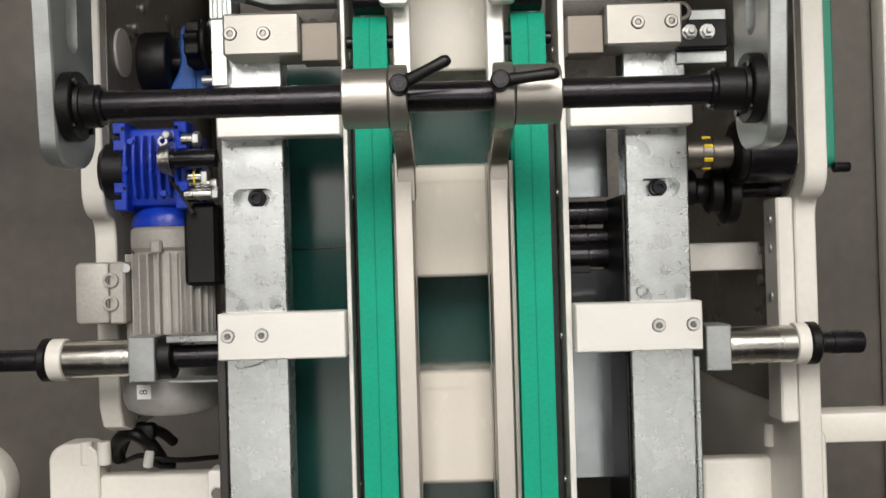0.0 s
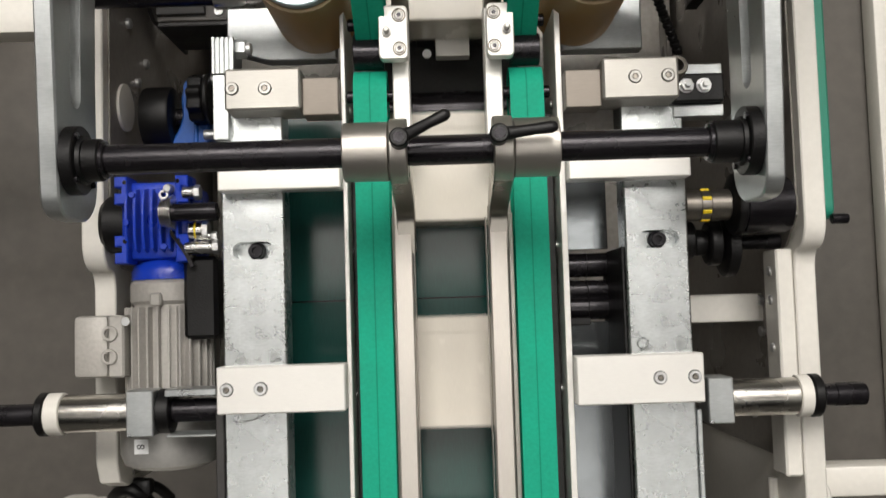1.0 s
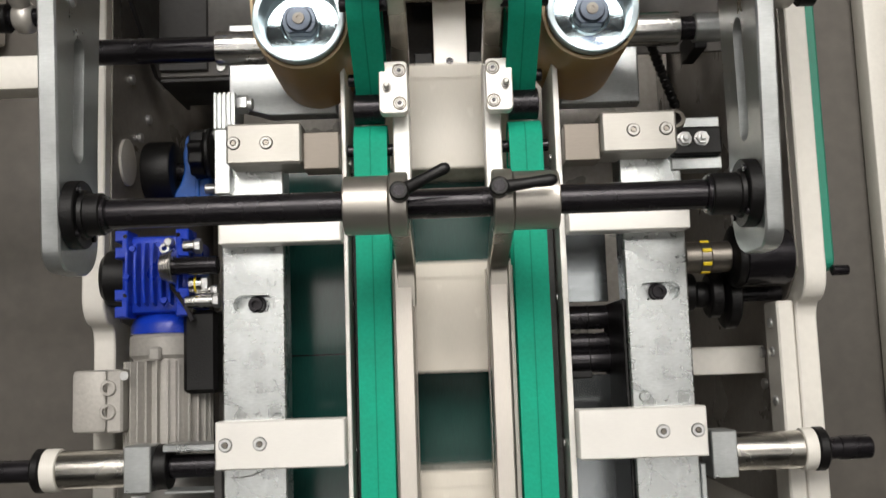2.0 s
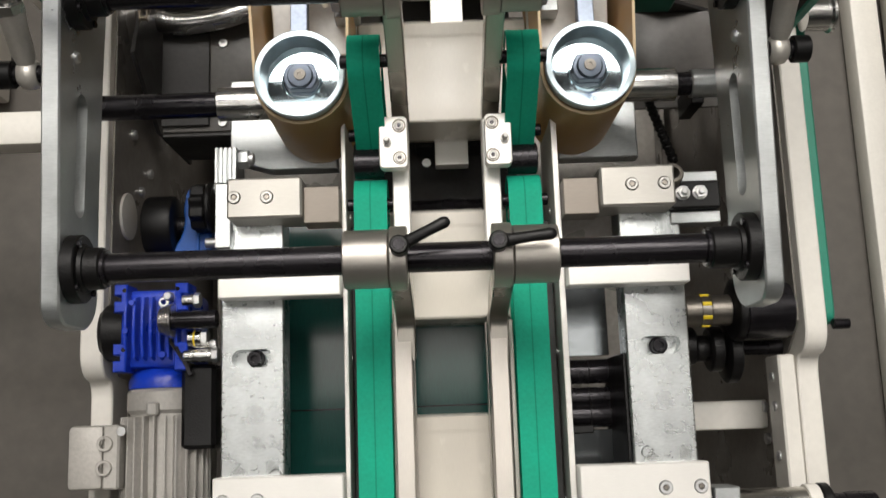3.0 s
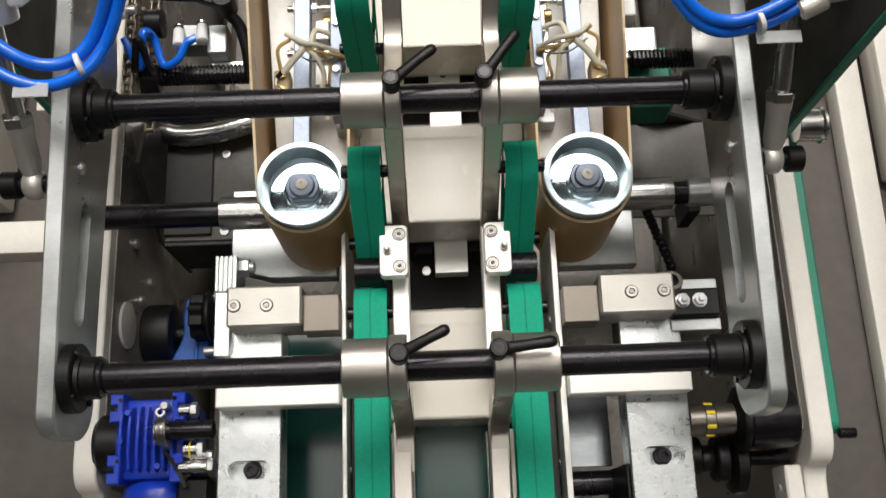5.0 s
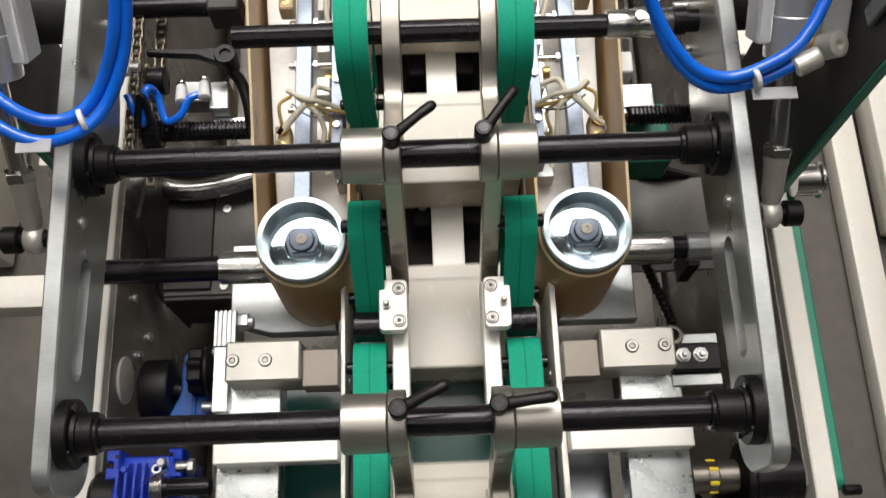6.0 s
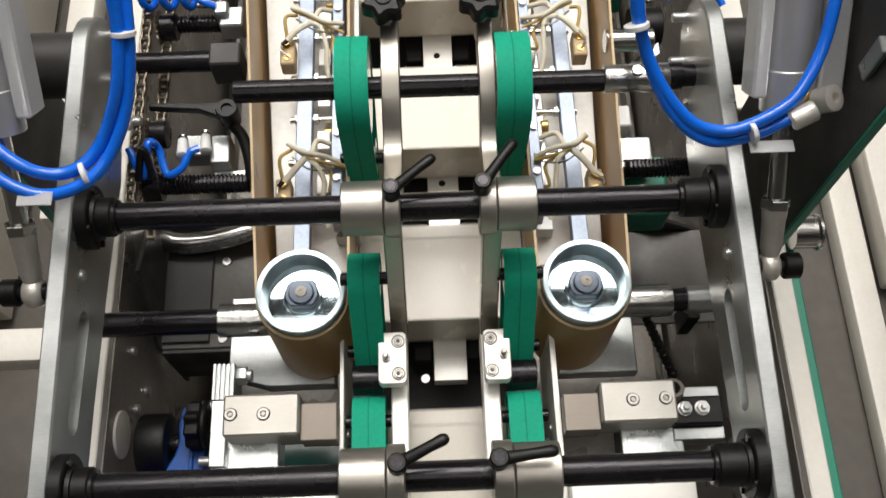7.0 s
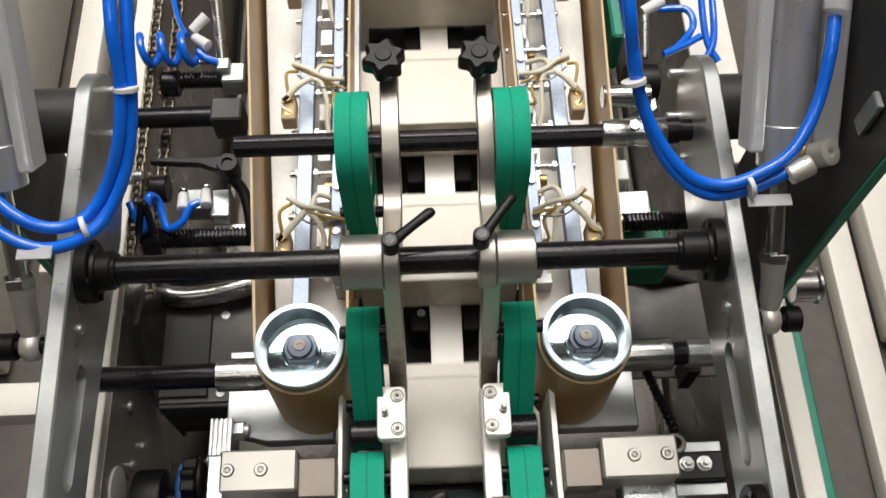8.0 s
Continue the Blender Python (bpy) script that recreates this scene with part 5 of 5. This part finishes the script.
part("union", lathe((0.3125, 0.462, 1.312), (0.1, 0.7, 0.5), [(0, 0.0066), (0.002, 0.010), (0.03, 0.010)], 20), CLEAR, t)
part("tie_tail", box(0.246, 0.280, 0.340, 0.350, 1.236, 1.2375, 0.0003), CLEAR, t)
t = hoses([[(-0.218, 0.483, 1.36), (-0.217, 0.445, 1.34), (-0.217, 0.418, 1.31), (-0.224, 0.389, 1.28), (-0.241, 0.364, 1.25), (-0.259, 0.346, 1.24), (-0.281, 0.340, 1.24), (-0.303, 0.345, 1.25), (-0.330, 0.365, 1.262)],
           [(-0.207, 0.487, 1.355), (-0.210, 0.445, 1.325), (-0.2125, 0.410, 1.295), (-0.221, 0.380, 1.265), (-0.237, 0.354, 1.243), (-0.255, 0.335, 1.236), (-0.282, 0.327, 1.232), (-0.305, 0.330, 1.238), (-0.332, 0.345, 1.25)]],
          [((-0.2145, 0.4175, 1.305), (0, -0.6, -0.7)), ((-0.2565, 0.3405, 1.238), (-0.9, -0.35, 0))], "bright blue air hoses hanging in a loop")
part("tie_tail", box(-0.305, -0.279, 0.316, 0.327, 1.236, 1.2375, 0.0003), CLEAR, t)
part("union", lathe((-0.329, 0.364, 1.262), (-0.8, 0.4, 0.3), [(0, 0.0066), (0.002, 0.0082), (0.02, 0.0082)], 20), CHROME, t)

# black guard columns with a teal edge
for x0, x1, y0, y1 in ((0.336, 0.342, 0.354, 0.52), (-0.392, -0.386, 0.432, 0.56)):
    t = thing("guard_panel", (x0, 0.6, 0.93), "black painted guard panel with a teal edge", "guard panel", "guard panels")
    part("panel", box(x0, x1, y0, y1, 0.94, 1.62, 0.0015), DARK, t)
    part("edge_strip", box(x0 - 0.001, x1 + 0.001, y0 - 0.004, y0 - 0.0003, 0.94, 1.62, 0.0005), TEAL, t, "teal edge strip")
    part("latch", box(x0 - 0.006, x0 - 0.0005, y0 + 0.030, y0 + 0.045, 1.262, 1.30, 0.001), ZINC, t)
    part("foot", box(x0 - 0.004, x1 + 0.010, y0 + 0.02, y1 - 0.01, 0.925, 0.9395, 0.001), DARK, t)
# pivot tubes
for x0, x1, yy, zz in ((-0.385, -0.3058, 0.525, 1.112), (0.2658, 0.3355, 0.508, 1.125)):
    t = thing("pivot_tube", ((x0 + x1) / 2, yy, zz), "black painted pivot tube with a flange", "tube", "pivot tubes")
    part("tube", rod((x0, yy, zz), (x1, yy, zz), 0.031, 40), DARK, t)
    fx = x1 if x0 < 0 else x0
    part("flange", rod((fx - (0.006 if x0 < 0 else 0), yy, zz), (fx + (0 if x0 < 0 else 0.006), yy, zz), 0.036, 40), BLACK, t)
t = thing("frame_roller", (0.395, 0.40, 0.91), "short steel roller on the frame's edge", "roller")
part("roller", lathe((0.3865, 0.398, 0.945), (1, 0, 0), [(0, 0.017), (0.024, 0.017), (0.026, 0.0195), (0.029, 0.0195)], 30), CHROME, t)

# ---- adjusting screws, chain and hand lever ----


def lead_screw(x0, x1, y, z, r):
    t = thing("lead_screw", ((x0 + x1) / 2, y, z), "black oiled threaded adjusting screw", "lead screw", "lead screws")
    part("core", rod((x0, y, z), (x1, y, z), r * 0.82, 20), SHAFT, t)
    turns = int((x1 - x0) / 0.004)
    pts = []
    for k in range(turns * 10 + 1):
        a = 2 * math.pi * k / 10
        pts.append((x0 + (x1 - x0) * k / (turns * 10), y + r * 0.84 * math.cos(a), z + r * 0.84 * math.sin(a)))
    part("thread", hose(pts, r * 0.17, 5, curved=False), SHAFT, t)
    return t


lead_screw(-0.292, -0.182, 0.452, 1.0, 0.0105)
lead_screw(-0.270, -0.215, 0.652, 1.0, 0.0100)
lead_screw(0.205, 0.275, 0.4535, 1.0, 0.0105)
t = thing("guide_rod", (-0.25, 0.592, 1.01), "black steel guide rod with an end block", "rod", "guide rods")
part("rod", rod((-0.335, 0.592, 1.015), (-0.224, 0.592, 1.015), 0.0115, 26), SHAFT, t)
part("end_block", box(-0.226, -0.193, 0.578, 0.606, 0.99, 1.03, 0.002), DARK, t)
t = thing("guide_rod", (0.25, 0.605, 1.01), "polished steel guide rod", "rod", "guide rods")
part("rod", rod((0.198, 0.605, 1.01), (0.2505, 0.605, 1.01), 0.0125, 26), CHROME, t)
part("bracket", prism([(0.215, 0.565), (0.262, 0.600), (0.262, 0.615), (0.209, 0.575)], "z", 0.985, 0.992, 0.0006), ZINC, t)
whole("green_housing", box(0.212, 0.262, 0.425, 0.495, 0.90, 0.95, 0.004), TEAL, "teal painted housing under the adjusting screw", "housing")
whole("green_housing", box(0.224, 0.238, 0.70, 1.4, 0.93, 0.995, 0.003), TEAL, "teal painted housing beside the side belt", "housing")
t = thing("nut_block", (0.23, 0.49, 0.95), "zinc-plated nut block with a white clip", "block")
part("plate", box(0.202, 0.240, 0.470, 0.500, 0.955, 0.985, 0.002), ZINC, t)
part("clip", box(0.203, 0.218, 0.505, 0.530, 0.97, 1.0, 0.0015), TAG, t)
part("foil_tag", box(0.200, 0.236, 0.462, 0.488, 0.986, 0.9875, 0.0004), CHROME, t)
# roller chain: alternating plates in two strands
t = thing("roller_chain", (-0.29, 0.56, 0.98), "oiled steel roller chain on two sprockets", "chain")


def link_mesh(wide):
    b = bmesh.new()
    w = 0.0048 if wide else 0.0036
    for s in (-1, 1):
        prism(stadium(0, 0, 0.0085, 0.0036, 0.0035, 4), "x", s * w - 0.0007, s * w + 0.0007, 0, b)
    for yy in (-0.0048, 0.0048):
        rod((-w, yy, 0), (w, yy, 0), 0.0026, 10, 0.0002, b)
    return b


outer = part("link", link_mesh(True), CHAIN, t)
inner = part("link", link_mesh(False), CHAIN, t)
firsts = [outer, inner]
n = 0
for cx, cz in ((-0.2990, 1.012), (-0.2835, 0.985)):
    yy = 0.405
    while yy < 0.80:
        if n < 2:
            ob = firsts[n]
        else:
            ob = firsts[n % 2].copy()
            scene.collection.objects.link(ob)
        ob.location = (cx - 0.005 * (yy - 0.45), yy, cz)
        n += 1
        yy += 0.0098
for sy, r in ((0.652, 0.019), (0.515, 0.018), (0.452, 0.019)):
    teeth = []
    for k in range(36):
        rr = r if k % 2 == 0 else r - 0.004
        teeth.append((sy + rr * math.cos(2 * math.pi * k / 36), 0.995 + rr * math.sin(2 * math.pi * k / 36)))
    sp = part("sprocket", prism(teeth, "x", -0.2925, -0.2895, 0.0004), CHAIN, t)
    part("hub", rod((-0.289, sy, 0.995), (-0.272, sy, 0.995), 0.015, 24), SHAFT, sp)
t = thing("hand_lever", (-0.2, 0.505, 1.05), "black cast hand lever on a clamp", "lever")
part("boss", lathe((-0.1965, 0.505, 1.035), (0, 0, 1), [(0, 0.010), (0.022, 0.0115), (0.026, 0.010), (0.026, 0.0055), (0.023, 0.005)], 26), BLACK, t)
part("arm", prism([(-0.196, 0.5155), (-0.225, 0.5145), (-0.262, 0.5160), (-0.275, 0.5150), (-0.275, 0.5105), (-0.262, 0.5090), (-0.225, 0.5060), (-0.200, 0.4955)], "z", 1.048, 1.057, 0.0015), BLACK, t)
part("neck", hose([(-0.1965, 0.500, 1.04), (-0.186, 0.490, 1.03), (-0.180, 0.470, 1.02), (-0.178, 0.45, 1.01)], 0.0060, 12), BLACK, t)
t = thing("valve_block", (-0.23, 0.485, 1.0), "zinc valve block with two air fittings", "valve", "valve blocks")
part("block", box(-0.254, -0.222, 0.478, 0.502, 0.99, 1.015, 0.0015), ZINC, t)
part("block", box(-0.220, -0.200, 0.466, 0.498, 0.985, 1.02, 0.0015), ZINC, t)
part("foil_tag", box(-0.219, -0.183, 0.452, 0.4655, 1.0, 1.002, 0.0004), CHROME, t)
for k, (ax, ay) in enumerate(((-0.250, 0.499), (-0.227, 0.503))):
    part("fitting", lathe((ax, ay, 1.014), (0.15, -0.6, 0.75), [(0, 0.005), (0.006, 0.005), (0.007, 0.0038), (0.014, 0.0038)], 14), CHROME, t)
    part("white_sleeve", lathe((ax + 0.003, ay - 0.010, 1.026), (0.1, -0.95, 0.2), [(0, 0.005), (0.020, 0.0062), (0.021, 0.0045)], 12), TAG, t)
part("coil_hose", hose([(-0.300, 0.480, 1.03), (-0.285, 0.452, 1.02), (-0.276, 0.476, 1.045), (-0.270, 0.479, 1.03), (-0.262, 0.455, 1.02), (-0.246, 0.458, 1.025), (-0.238, 0.472, 1.03), (-0.228, 0.478, 1.03)], 0.0040, 10, 8), HOSE, t)
part("coil_hose", hose([(-0.29, 0.448, 1.02), (-0.2805, 0.470, 1.045), (-0.274, 0.448, 1.02)], 0.0040, 10, 8), SHAFT, t)
t = thing("valve_block", (-0.22, 0.66, 1.0), "zinc gas spring end with air fittings", "valve", "valve blocks")
part("tube", rod((-0.2215, 0.668, 1.01), (-0.226, 0.735, 1.05), 0.0065, 18), CHROME, t)
part("end_eye", box(-0.227, -0.211, 0.650, 0.668, 0.995, 1.02, 0.0025), ZINC, t)
part("base", box(-0.222, -0.196, 0.640, 0.666, 0.985, 1.012, 0.002), ZINC, t)
part("cross_pin", rod((-0.245, 0.662, 1.02), (-0.224, 0.662, 1.02), 0.0035, 12), CHROME, t)
for p, d in (((-0.252, 0.693, 1.035), (0.7, 0.6, 0.3)), ((-0.250, 0.688, 1.03), (0.8, -0.7, 0.1))):
    part("white_sleeve", lathe(p, d, [(0, 0.0055), (0.022, 0.0065), (0.023, 0.005)], 12), TAG, t)
helix = [(-0.310 + 0.0022 * k, 0.672 + 0.016 * math.cos(k * 0.62), 1.03 + 0.016 * math.sin(k * 0.62)) for k in range(30)]
part("coil_hose", hose(helix, 0.0042, 10, 3), HOSE, t)
part("coil_hose", hose([(-0.246, 0.669, 1.03), (-0.236, 0.662, 1.025), (-0.225, 0.660, 1.02)], 0.0042, 10), HOSE, t)
part("coil_hose", hose([(-0.295, 0.80, 1.0), (-0.28, 0.74, 1.0), (-0.262, 0.70, 1.02)], 0.0030, 8), HOSE, t)
t = thing("valve_block", (0.26, 0.66, 1.0), "white air fittings with curled blue hoses", "valve", "valve blocks")
part("white_sleeve", lathe((0.252, 0.705, 1.03), (0.9, 0.4, 0.2), [(0, 0.006), (0.026, 0.0075), (0.027, 0.005)], 14), TAG, t)
part("fitting", rod((0.254, 0.700, 1.03), (0.252, 0.655, 1.01), 0.0045, 12), CHROME, t)
part("sprocket_hub", rod((0.232, 0.640, 0.985), (0.268, 0.640, 0.985), 0.021, 26), BLACK, t)
part("coil_hose", hose([(0.270, 0.708, 1.03), (0.300, 0.702, 1.035), (0.304, 0.678, 1.035), (0.285, 0.655, 1.03), (0.268, 0.645, 1.03), (0.290, 0.655, 1.03), (0.312, 0.668, 1.03)], 0.0040, 10, 8), HOSE, t)
part("coil_hose", hose([(0.318, 0.80, 1.06), (0.315, 0.72, 1.05), (0.318, 0.665, 1.03), (0.330, 0.640, 1.02)], 0.0040, 10, 8), HOSE, t)
part("coil_hose", hose([(0.330, 0.80, 1.06), (0.328, 0.71, 1.045), (0.325, 0.66, 1.03), (0.310, 0.635, 1.02)], 0.0040, 10, 8), HOSE, t)

# ---- cartons and their run ----
PITCH, SPEED = 0.2031, 0.3093


def carton():
    """A folded carton with raised walls, drawn about its base's middle."""
    t = thing("carton", (0, 0, 0), "white cartonboard box carried under the green belts", "carton", "cartons on the belt")
    w, l, h, th = 0.0870, 0.0540, 0.072, 0.0012
    part("top_panel", box(-w, w, -l, l, h - th, h, 0.0004), BOARD, t)
    part("rear_panel", box(-w, w, -l, -l + th, 0.002, h - th, 0.0004), BOARD, t)
    part("front_panel", box(-w, w, l - th, l, 0.002, h - th, 0.0004), BOARD, t)
    for s in (-1, 1):
        part("side_panel", box(s * w - th * (s > 0), s * w + th * (s < 0), -l + th, l - th, 0.002, h - th, 0.0004), BOARD, t)
        part("crease", box(s * (w - 0.035) - 0.0006, s * (w - 0.035) + 0.0006, -l + 0.002, l - 0.002, h, h + 0.0003, 0), BOARD, t)
    part("base_panel", box(-w, w, -l, l, 0, 0.0014, 0.0004), BOARD, t)
    part("glue_flap", box(-w + 0.012, w - 0.012, l - 0.016, l - 0.001, h + 0.0003, h + 0.0012, 0.0003), BOARD, t)
    return t


def motions():
    first = carton()
    start = FIRST
    boxes = [first] + [copy_thing(first, Matrix.Translation((0, 0, 0))) for _ in range(21)]
    for k, ob in enumerate(boxes):
        rows = []
        for i in range(17):
            s = i / 2
            y = start - PITCH * k + SPEED * s
            rows.append((s, pose(0.0118, y, 0.862)))
        walk(ob, rows)


FIRST = 1.2548
motions()
